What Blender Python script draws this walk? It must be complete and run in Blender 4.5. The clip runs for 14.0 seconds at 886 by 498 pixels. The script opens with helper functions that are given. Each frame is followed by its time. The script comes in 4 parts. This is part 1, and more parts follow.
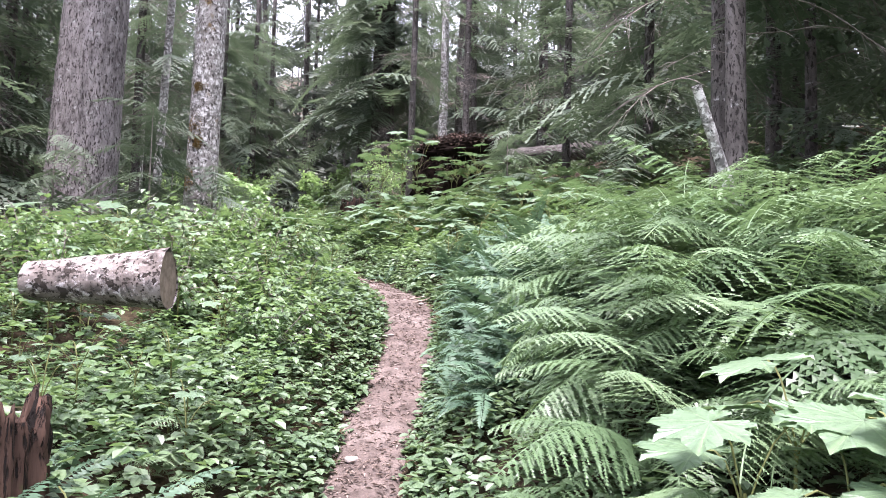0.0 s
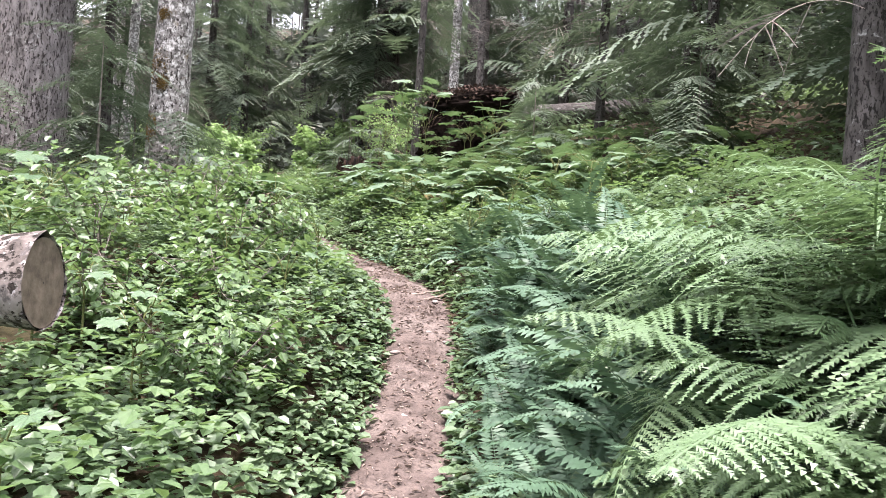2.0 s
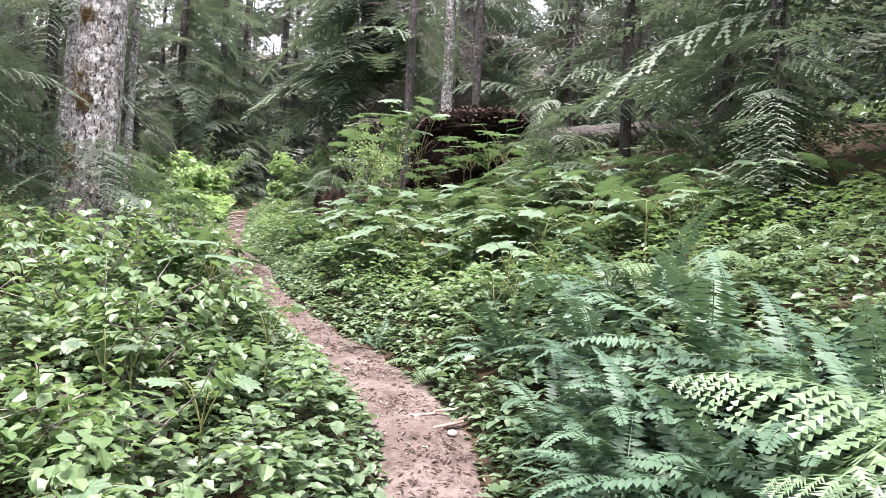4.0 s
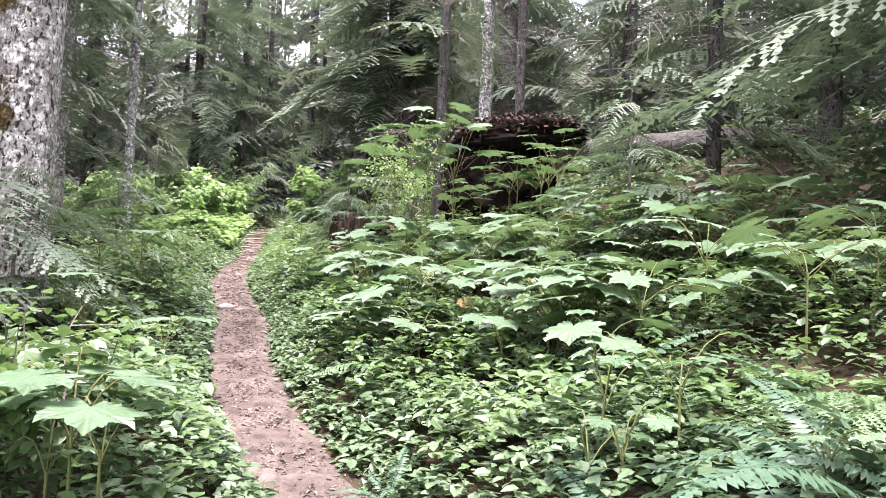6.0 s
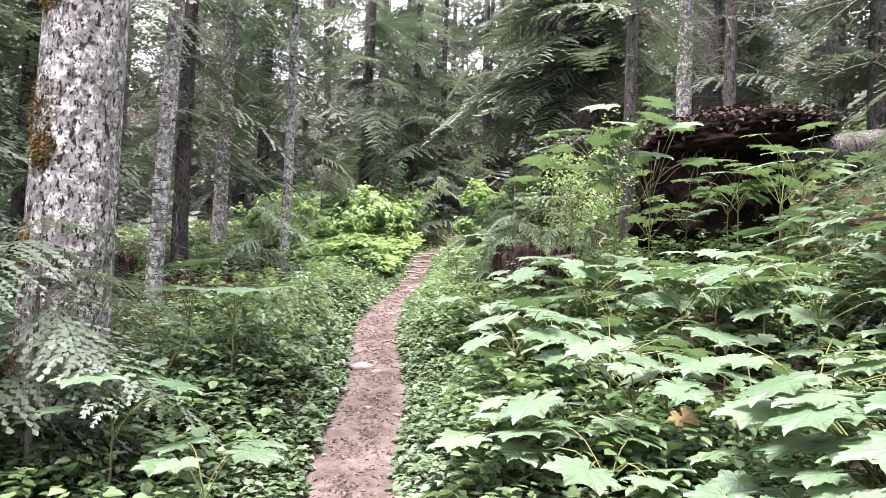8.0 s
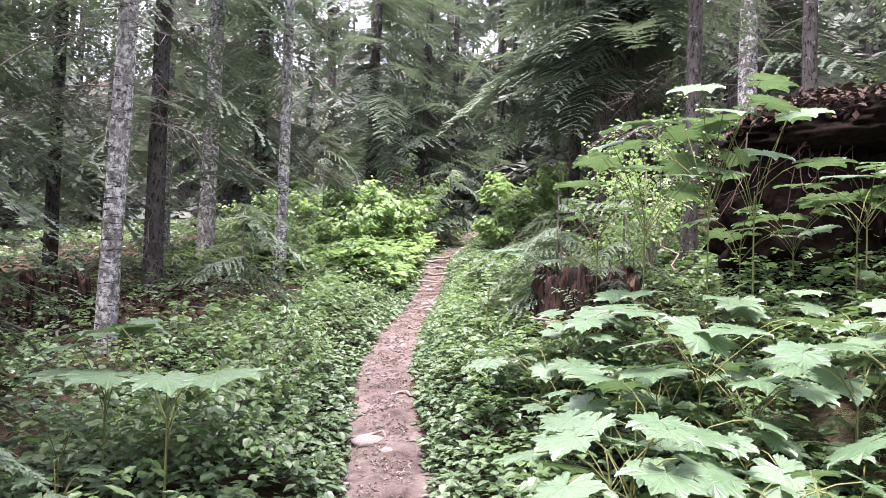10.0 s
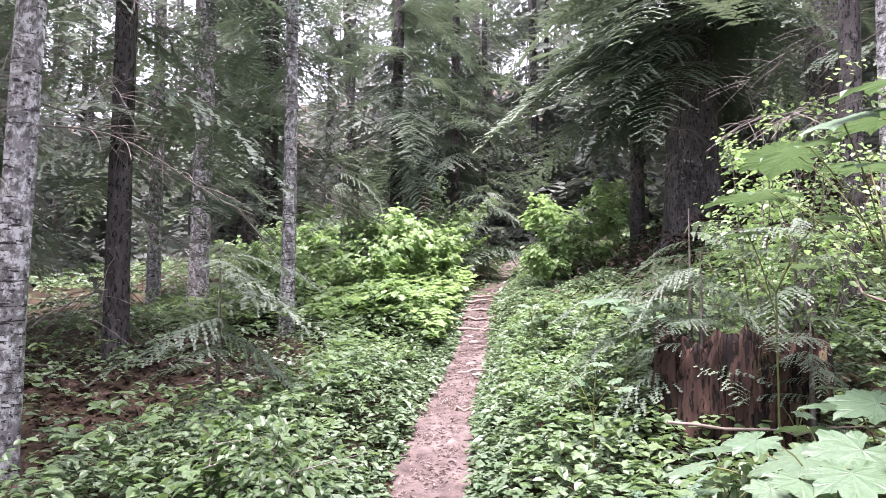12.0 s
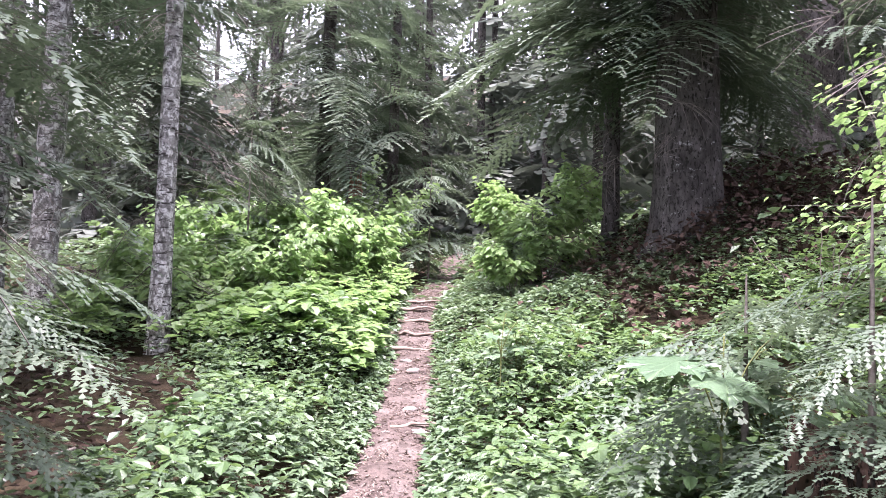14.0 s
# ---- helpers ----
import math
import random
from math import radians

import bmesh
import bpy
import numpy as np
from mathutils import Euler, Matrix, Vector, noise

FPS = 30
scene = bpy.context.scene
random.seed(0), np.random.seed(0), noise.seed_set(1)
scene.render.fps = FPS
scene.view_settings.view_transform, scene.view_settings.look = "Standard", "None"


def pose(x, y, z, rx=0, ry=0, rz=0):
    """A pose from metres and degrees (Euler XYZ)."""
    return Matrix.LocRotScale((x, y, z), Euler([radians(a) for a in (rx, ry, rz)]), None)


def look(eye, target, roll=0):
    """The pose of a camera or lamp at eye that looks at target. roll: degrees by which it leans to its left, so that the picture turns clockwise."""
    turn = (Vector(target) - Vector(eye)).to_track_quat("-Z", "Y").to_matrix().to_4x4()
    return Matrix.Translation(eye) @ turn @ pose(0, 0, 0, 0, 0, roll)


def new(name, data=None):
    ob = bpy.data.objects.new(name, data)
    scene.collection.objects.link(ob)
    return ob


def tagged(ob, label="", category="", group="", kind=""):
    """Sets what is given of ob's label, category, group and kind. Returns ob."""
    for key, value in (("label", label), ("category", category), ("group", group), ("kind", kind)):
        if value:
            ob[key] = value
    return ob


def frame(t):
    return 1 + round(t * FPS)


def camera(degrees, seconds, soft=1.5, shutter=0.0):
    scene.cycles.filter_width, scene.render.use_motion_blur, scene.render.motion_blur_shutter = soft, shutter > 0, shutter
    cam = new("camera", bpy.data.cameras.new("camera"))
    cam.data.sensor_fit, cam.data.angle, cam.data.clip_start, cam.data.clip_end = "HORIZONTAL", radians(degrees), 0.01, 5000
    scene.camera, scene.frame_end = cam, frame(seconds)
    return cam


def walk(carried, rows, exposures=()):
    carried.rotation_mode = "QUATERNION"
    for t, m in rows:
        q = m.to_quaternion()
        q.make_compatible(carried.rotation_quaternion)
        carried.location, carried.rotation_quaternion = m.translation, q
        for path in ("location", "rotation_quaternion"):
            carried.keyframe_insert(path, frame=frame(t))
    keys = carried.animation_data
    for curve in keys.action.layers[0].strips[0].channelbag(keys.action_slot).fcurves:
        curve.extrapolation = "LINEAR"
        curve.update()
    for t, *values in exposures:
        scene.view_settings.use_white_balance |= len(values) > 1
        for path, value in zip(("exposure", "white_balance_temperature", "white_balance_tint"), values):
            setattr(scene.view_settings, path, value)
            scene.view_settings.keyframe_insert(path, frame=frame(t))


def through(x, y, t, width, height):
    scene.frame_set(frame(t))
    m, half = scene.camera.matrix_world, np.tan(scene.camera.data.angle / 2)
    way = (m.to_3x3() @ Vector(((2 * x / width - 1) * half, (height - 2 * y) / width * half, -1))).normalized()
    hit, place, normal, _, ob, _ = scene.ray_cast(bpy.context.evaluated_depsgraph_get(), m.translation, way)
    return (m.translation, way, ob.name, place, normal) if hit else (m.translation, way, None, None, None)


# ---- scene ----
cam = camera(62.1, 14.0, soft=0.5)
METRES, EYE, TILT, LEAN, TURN = 12.5, 1.5, 3.5, -1.5, 0.0
ROWS = [
    (0.0, 0.0, 0.0, 0.0, 0.0, -0.0, 0.0),
    (0.5, 0.0, 0.0282, -0.0043, -0.3, -2.04, -0.13),
    (1.0, -0.0062, 0.0624, -0.0001, -0.86, -4.28, -0.74),
    (1.5, -0.0075, 0.0986, 0.0033, -0.97, -3.98, -1.04),
    (2.0, -0.0133, 0.1306, 0.0104, -0.07, -3.09, -1.76),
    (2.5, -0.0182, 0.1657, 0.0152, 0.08, -2.69, -0.19),
    (3.0, -0.0194, 0.2018, 0.0218, 0.04, -1.33, -0.87),
    (5.5, -0.0335, 0.3751, 0.0429, -2.55, -1.06, -0.82),
    (6.0, -0.0268, 0.4108, 0.0533, 1.6, -0.69, -0.69),
    (6.5, -0.0247, 0.4412, 0.0587, 6.8, -0.35, 0.12),
    (7.0, -0.0265, 0.4746, 0.0626, 9.91, -0.22, 0.27),
    (7.5, -0.0275, 0.5121, 0.0687, 14.62, -0.28, -0.5),
    (8.0, -0.0349, 0.5441, 0.0754, 15.81, -0.31, 0.29),
    (10.5, -0.0931, 0.6889, 0.0986, 16.93, -1.36, 0.61),
    (11.0, -0.1088, 0.7264, 0.1004, 18.06, -0.5, 1.02),
    (11.5, -0.12, 0.7632, 0.1036, 18.33, 0.41, 1.71),
    (12.0, -0.14, 0.8042, 0.1055, 18.43, 0.86, 2.25),
    (12.5, -0.1557, 0.8413, 0.1061, 17.72, 1.71, 2.86),
    (13.0, -0.1707, 0.8811, 0.109, 16.23, 2.09, 1.55),
    (13.5, -0.1845, 0.9178, 0.1118, 14.41, 0.68, 0.52),
    (14.0, -0.1895, 0.9565, 0.1135, 13.28, -0.19, 0.45),
]
walk(cam, [(t, pose(0, 0, EYE, TILT, LEAN, TURN) @ pose(METRES * x, METRES * y, METRES * z, 90 + pitch, roll, yaw)) for t, x, y, z, yaw, pitch, roll in ROWS],
     exposures=[(0.0, 2.07, 6100, 26), (1.0, 1.98, 6300, 22), (3.2, 1.98, 6400, 20), (5.5, 2.25, 6350, 23), (8.2, 2.29, 6400, 23), (10.5, 2.26, 6200, 29), (12.5, 2.31, 6120, 33), (14.0, 2.39, 6050, 32)])

# ---- world, sun, exposure ----
SUN_ELEV, SUN_ROT = radians(79), radians(200)
world = bpy.data.worlds.new("sky")
scene.world = world
world.use_nodes = True
wt = world.node_tree
sky = wt.nodes.new("ShaderNodeTexSky")
sky.sky_type, sky.sun_disc, sky.sun_elevation, sky.sun_rotation = "NISHITA", False, SUN_ELEV, SUN_ROT
sky.dust_density, sky.air_density, sky.ozone_density = 4.0, 1.0, 0.6
wt.nodes["Background"].inputs["Strength"].default_value = 0.15
haze = wt.nodes.new("ShaderNodeMix")
haze.data_type = "RGBA"
haze.inputs[0].default_value, haze.inputs[7].default_value = 0.6, (7.0, 7.1, 7.2, 1)
wt.links.new(sky.outputs["Color"], haze.inputs[6])
wt.links.new(haze.outputs[2], wt.nodes["Background"].inputs["Color"])
sun = new("sun", bpy.data.lights.new("sun", "SUN"))
sun.data.energy, sun.data.angle, sun.data.color = 3.6, radians(20), (1.0, 0.96, 0.9)
sun.matrix_world = look((0, 0, 30), (1.2, 3.2, 12.0))

# ---- materials ----


def material(name, rough=0.6, spec=0.5):
    mat = bpy.data.materials.new(name)
    mat.use_nodes = True
    t = mat.node_tree
    b = t.nodes["Principled BSDF"]
    b.inputs["Roughness"].default_value = rough
    b.inputs["Specular IOR Level"].default_value = spec
    return mat, t, b


def node(t, kind, **values):
    n = t.nodes.new(kind)
    for key, v in values.items():
        n.inputs[key.replace("_", " ")].default_value = v
    return n


def ramp(t, fac, stops):
    r = t.nodes.new("ShaderNodeValToRGB")
    while len(r.color_ramp.elements) < len(stops):
        r.color_ramp.elements.new(0.5)
    for e, (p, c) in zip(r.color_ramp.elements, stops):
        e.position, e.color = p, (*c, 1)
    t.links.new(fac, r.inputs[0])
    return r.outputs["Color"]


def coords(t, scale=(1, 1, 1)):
    c = t.nodes.new("ShaderNodeTexCoord")
    m = t.nodes.new("ShaderNodeMapping")
    m.inputs["Scale"].default_value = scale
    t.links.new(c.outputs["Object"], m.inputs["Vector"])
    return m.outputs["Vector"]


def noise_tex(t, vec, scale, detail=4.0, rough=0.6):
    n = node(t, "ShaderNodeTexNoise", Scale=scale, Detail=detail, Roughness=rough)
    t.links.new(vec, n.inputs["Vector"])
    return n.outputs["Fac"]


def mix(t, fac, a, b, kind="MIX"):
    m = t.nodes.new("ShaderNodeMix")
    m.data_type, m.blend_type = "RGBA", kind
    for sock, v in ((0, fac), (6, a), (7, b)):
        if isinstance(v, (int, float)):
            m.inputs[sock].default_value = v
        elif isinstance(v, tuple):
            m.inputs[sock].default_value = (*v, 1)
        else:
            t.links.new(v, m.inputs[sock])
    return m.outputs[2]


def bump(t, b, height, strength=0.5, distance=0.02):
    n = node(t, "ShaderNodeBump", Strength=strength, Distance=distance)
    t.links.new(height, n.inputs["Height"])
    t.links.new(n.outputs["Normal"], b.inputs["Normal"])


def leaf_material(name, dark, mid, light, glow, rough=0.45, through=0.35, per_object=False, spec=0.5, scale=6.0, veins=False):
    """Foliage: colour varies from leaf to leaf and in patches, and light shines through."""
    mat, t, b = material(name, rough, spec)
    if per_object:
        rnd = t.nodes.new("ShaderNodeObjectInfo").outputs["Random"]
    else:
        rnd = t.nodes.new("ShaderNodeNewGeometry").outputs["Random Per Island"]
    g = t.nodes.new("ShaderNodeNewGeometry")
    patch = noise_tex(t, g.outputs["Position"], 0.9, 2.0)
    fine = noise_tex(t, g.outputs["Position"], scale * 12, 3.0)
    col = ramp(t, rnd, [(0.0, dark), (0.55, mid), (1.0, light)])
    col = mix(t, 0.5, col, ramp(t, patch, [(0.3, dark), (0.5, mid), (0.72, light)]))
    col = mix(t, 0.35, col, ramp(t, fine, [(0.35, (0.45, 0.45, 0.45)), (0.65, (1.25, 1.25, 1.2))]), "MULTIPLY")
    if veins:
        # ribs that run from the stalk into each lobe
        m = t.nodes.new("ShaderNodeMapping")
        m.inputs["Location"].default_value, m.inputs["Rotation"].default_value = (-0.08, 0, 0), (0, 0, radians(-90))
        c = t.nodes.new("ShaderNodeTexCoord")
        t.links.new(c.outputs["Object"], m.inputs["Vector"])
        ga = t.nodes.new("ShaderNodeTexGradient")
        ga.gradient_type = "RADIAL"
        t.links.new(m.outputs["Vector"], ga.inputs["Vector"])
        val = ga.outputs["Fac"]
        for op, x in (("MULTIPLY", 7.606), ("SUBTRACT", 3.803), ("PINGPONG", 0.5)):
            mn = t.nodes.new("ShaderNodeMath")
            mn.operation = op
            mn.inputs[1].default_value = x
            t.links.new(val, mn.inputs[0])
            val = mn.outputs[0]
        col = mix(t, 1.0, col, ramp(t, val, [(0.0, (1.3, 1.25, 1.2)), (0.035, (1.2, 1.18, 1.1)), (0.07, (0.8, 0.82, 0.8)), (0.3, (1, 1, 1))]), "MULTIPLY")
        bump(t, b, mix(t, 0.5, val, fine), 0.5, 0.01)
    t.links.new(col, b.inputs["Base Color"])
    tr = t.nodes.new("ShaderNodeBsdfTranslucent")
    t.links.new(mix(t, 0.6, col, glow), tr.inputs["Color"])
    ms = t.nodes.new("ShaderNodeMixShader")
    ms.inputs[0].default_value = through
    t.links.new(b.outputs[0], ms.inputs[1])
    t.links.new(tr.outputs[0], ms.inputs[2])
    t.links.new(ms.outputs[0], t.nodes["Material Output"].inputs["Surface"])
    return mat


def bark_material(name, base, dark, light, stretch=0.25, scale=9.0, patch=None, patch_at=0.58, moss=None, moss_at=0.6, strength=0.9, cracks=0.0, crack_z=0.4, marks=None):
    mat, t, b = material(name, 0.9, 0.2)
    v = coords(t, (1, 1, stretch))
    n = noise_tex(t, v, scale, 6.0, 0.65)
    col = ramp(t, n, [(0.32, dark), (0.5, base), (0.7, light)])
    v2 = coords(t)
    big = noise_tex(t, v2, 1.7, 3.0)
    col = mix(t, 0.35, col, ramp(t, big, [(0.3, dark), (0.7, light)]))
    if patch:
        p = noise_tex(t, coords(t, (1, 1, 2.2)), 7.5, 4.0, 0.7)
        pf = ramp(t, p, [(patch_at - 0.03, (0, 0, 0)), (patch_at + 0.03, (1, 1, 1))])
        speck = noise_tex(t, coords(t, (1, 1, 0.7)), 24.0, 4.0, 0.7)
        pc = mix(t, 0.85, patch, ramp(t, speck, [(0.4, dark), (0.5, base), (0.57, patch)]))
        col = mix(t, pf, col, pc)
    if moss:
        mn = noise_tex(t, coords(t, (1, 1, 0.7)), 2.3, 5.0, 0.65)
        mf = ramp(t, mn, [(moss_at, (0, 0, 0)), (moss_at + 0.06, (1, 1, 1))])
        col = mix(t, mf, col, moss)
    relief = n
    if cracks:
        vec = coords(t, (1, 1, crack_z))
        w = node(t, "ShaderNodeTexNoise", Scale=5.0, Detail=3.0)
        t.links.new(vec, w.inputs["Vector"])
        vo = node(t, "ShaderNodeTexVoronoi", Scale=cracks)
        vo.feature = "DISTANCE_TO_EDGE"
        t.links.new(mix(t, 0.22, vec, w.outputs["Color"]), vo.inputs["Vector"])
        edge = ramp(t, vo.outputs["Distance"], [(0.0, (0.25, 0.23, 0.22)), (0.06, (0.7, 0.68, 0.67)), (0.2, (1.1, 1.1, 1.1))])
        col = mix(t, mix(t, 0.5, (0.45, 0.45, 0.45), n), col, mix(t, 1.0, col, edge, "MULTIPLY"))
        relief = mix(t, 0.6, n, edge)
    if marks:
        for size, z, at in marks:
            mk = ramp(t, noise_tex(t, coords(t, (1, 1, z)), size, 4.0, 0.65), [(at, (1, 1, 1)), (at + 0.04, (0, 0, 0))])
            col = mix(t, mk, dark, col)
            relief = mix(t, 0.5, relief, mk)
    t.links.new(col, b.inputs["Base Color"])
    bump(t, b, relief, strength, 0.04)
    return mat


def soil_material():
    mat, t, b = material("forest_soil", 0.95, 0.2)
    v = coords(t)
    n, f = noise_tex(t, v, 2.5, 5.0), noise_tex(t, v, 45.0, 4.0)
    col = ramp(t, n, [(0.3, (0.018, 0.013, 0.008)), (0.55, (0.05, 0.036, 0.022)), (0.75, (0.03, 0.036, 0.014))])
    col = mix(t, 0.6, col, ramp(t, f, [(0.3, (0.4, 0.4, 0.4)), (0.7, (1.5, 1.4, 1.3))]), "MULTIPLY")
    t.links.new(col, b.inputs["Base Color"])
    bump(t, b, f, 0.8, 0.02)
    return mat


def trail_material():
    mat, t, b = material("trail_dirt", 0.92, 0.25)
    v = coords(t)
    n, f, g = noise_tex(t, v, 3.0, 4.0), noise_tex(t, v, 70.0, 5.0, 0.7), noise_tex(t, v, 14.0, 4.0)
    col = ramp(t, n, [(0.3, (0.064, 0.047, 0.041)), (0.5, (0.107, 0.082, 0.073)), (0.72, (0.16, 0.129, 0.117))])
    col = mix(t, 0.75, col, ramp(t, f, [(0.3, (0.5, 0.47, 0.45)), (0.5, (1, 1, 1)), (0.72, (1.35, 1.33, 1.3))]), "MULTIPLY")
    col = mix(t, 0.6, col, ramp(t, g, [(0.36, (0.34, 0.31, 0.28)), (0.5, (1, 1, 1)), (0.68, (1.3, 1.27, 1.24))]), "MULTIPLY")
    t.links.new(col, b.inputs["Base Color"])
    bump(t, b, mix(t, 0.5, f, g), 0.9, 0.02)
    return mat


def plain_material(name, a, c, scale=8.0, rough=0.8, strength=0.4, stretch=(1, 1, 1)):
    mat, t, b = material(name, rough, 0.3)
    n = noise_tex(t, coords(t, stretch), scale, 5.0, 0.65)
    t.links.new(ramp(t, n, [(0.3, a), (0.7, c)]), b.inputs["Base Color"])
    bump(t, b, n, strength, 0.01)
    return mat


SOIL, TRAIL = soil_material(), trail_material()
COVER = leaf_material("groundcover_leaf", (0.06, 0.108, 0.053), (0.11, 0.17, 0.09), (0.2, 0.27, 0.16), (0.2, 0.3, 0.1), 0.38, 0.3)
SHRUB = leaf_material("shrub_leaf", (0.135, 0.232, 0.083), (0.225, 0.34, 0.135), (0.34, 0.44, 0.225), (0.33, 0.5, 0.16), 0.36, 0.48)
BUSH = leaf_material("bush_leaf", (0.06, 0.115, 0.045), (0.11, 0.18, 0.075), (0.19, 0.27, 0.13), (0.22, 0.34, 0.09), 0.4, 0.35)
BROAD = leaf_material("broad_leaf", (0.068, 0.125, 0.062), (0.11, 0.175, 0.1), (0.165, 0.235, 0.148), (0.17, 0.28, 0.075), 0.4, 0.22, True, veins=True)
FERN = leaf_material("lady_fern", (0.08, 0.138, 0.064), (0.122, 0.193, 0.097), (0.18, 0.255, 0.142), (0.18, 0.29, 0.09), 0.42, 0.25, True)
SWORD = leaf_material("sword_fern", (0.045, 0.092, 0.056), (0.078, 0.138, 0.085), (0.125, 0.195, 0.13), (0.12, 0.2, 0.07), 0.5, 0.2, True, 0.3)
NEEDLE = leaf_material("conifer_needle", (0.048, 0.077, 0.047), (0.092, 0.13, 0.085), (0.165, 0.205, 0.14), (0.16, 0.215, 0.11), 0.5, 0.28, True)
FAR_NEEDLE = leaf_material("far_needle", (0.055, 0.071, 0.054), (0.1, 0.12, 0.097), (0.17, 0.19, 0.16), (0.18, 0.21, 0.155), 0.6, 0.3)
TWIG = plain_material("twig_bark", (0.06, 0.05, 0.042), (0.23, 0.2, 0.18), 20.0)
STEM = plain_material("green_stem", (0.07, 0.08, 0.03), (0.16, 0.17, 0.06), 12.0)
FIR_BARK = bark_material("fir_bark", (0.2, 0.178, 0.172), (0.045, 0.038, 0.036), (0.34, 0.31, 0.305), 0.3, 17.0, (0.38, 0.38, 0.36), 0.6, (0.12, 0.1, 0.05), 0.68, 1.0, marks=[(42.0, 0.3, 0.56), (75.0, 0.5, 0.58)])
BIRCH_BARK = bark_material("lichen_bark", (0.25, 0.23, 0.215), (0.03, 0.024, 0.02), (0.44, 0.42, 0.4), 0.6, 16.0, (0.6, 0.585, 0.565), 0.48, (0.13, 0.085, 0.035), 0.6, 1.0, marks=[(34.0, 0.5, 0.57), (70.0, 0.7, 0.58)])
LOG_BARK = bark_material("log_bark", (0.17, 0.14, 0.125), (0.035, 0.028, 0.024), (0.3, 0.27, 0.26), 1.0, 8.0, (0.42, 0.39, 0.39), 0.53, None, 0.6, 1.0, marks=[(12.0, 1.0, 0.56), (40.0, 1.0, 0.58)])
PALE_BARK = bark_material("pale_bark", (0.24, 0.225, 0.215), (0.045, 0.04, 0.037), (0.42, 0.4, 0.39), 0.8, 9.0, (0.58, 0.57, 0.56), 0.43, None, 0.6, 0.8, marks=[(9.0, 5.0, 0.58), (40.0, 1.5, 0.6)])
DARK_BARK = bark_material("dark_bark", (0.075, 0.066, 0.062), (0.022, 0.02, 0.018), (0.15, 0.138, 0.132), 0.3, 12.0, (0.28, 0.28, 0.27), 0.62, None, 0.6, 0.9, marks=[(40.0, 0.4, 0.55), (80.0, 0.8, 0.6)])
ROT = bark_material("rotten_wood", (0.046, 0.027, 0.02), (0.01, 0.007, 0.0055), (0.11, 0.062, 0.044), 0.12, 14.0, None, 0.6, (0.05, 0.06, 0.02), 0.58, 1.0, marks=[(24.0, 0.1, 0.54), (50.0, 0.2, 0.57)])
DUFF = plain_material("needle_litter", (0.024, 0.015, 0.011), (0.085, 0.052, 0.04), 22.0, 0.95)
# near-black, with little specular: the hollow's shade is put into the soil colour
SHADED_SOIL = plain_material("shaded_soil", (0.003, 0.0024, 0.002), (0.014, 0.0095, 0.0075), 26.0, 1.0, 1.0)
SHADED_SOIL.node_tree.nodes["Principled BSDF"].inputs["Specular IOR Level"].default_value = 0.05
CUT_WOOD = plain_material("cut_wood", (0.1, 0.075, 0.055), (0.27, 0.21, 0.165), 18.0)
RED_WOOD = plain_material("red_wood", (0.08, 0.04, 0.028), (0.26, 0.13, 0.09), 9.0, 0.9, 0.6, (1, 1, 0.2))
MOSS = plain_material("moss", (0.09, 0.06, 0.02), (0.25, 0.16, 0.055), 40.0, 1.0, 1.0)
STONE = plain_material("stone", (0.13, 0.105, 0.095), (0.31, 0.265, 0.245), 12.0)
ROOT = plain_material("root_bark", (0.1, 0.07, 0.055), (0.32, 0.25, 0.21), 14.0)
DRY = plain_material("dry_leaf", (0.2, 0.13, 0.06), (0.34, 0.25, 0.12), 10.0)

# ---- mesh helpers ----
rng = np.random.default_rng(7)


def mesh_from(name, verts, faces, mat, smooth=False):
    """A mesh from arrays of vertices and of faces that all have the same number of corners."""
    verts, faces = np.asarray(verts, np.float32), np.asarray(faces, np.int32)
    me = bpy.data.meshes.new(name)
    me.vertices.add(len(verts))
    me.vertices.foreach_set("co", verts.ravel())
    n = faces.shape[1]
    me.loops.add(faces.size)
    me.loops.foreach_set("vertex_index", faces.ravel())
    me.polygons.add(len(faces))
    me.polygons.foreach_set("loop_start", np.arange(0, faces.size, n, dtype=np.int32))
    me.polygons.foreach_set("use_smooth", np.full(len(faces), smooth, dtype=bool))
    me.materials.append(mat)
    me.update(calc_edges=True)
    me.validate()
    return me


def part(name, mesh, parent, m=None, label=""):
    ob = new(name, mesh)
    ob.parent = parent
    if m is not None:
        ob.matrix_basis = m
    return tagged(ob, label)


def scatter(template, faces, mats):
    """Copies of a small template by an array of 4 x 4 matrices, as one set of vertices and faces."""
    tv = np.c_[template, np.ones(len(template))]
    v = np.einsum("nij,kj->nki", mats, tv)[..., :3].reshape(-1, 3)
    f = (faces[None] + np.arange(len(mats))[:, None, None] * len(template)).reshape(-1, faces.shape[1])
    return v, f


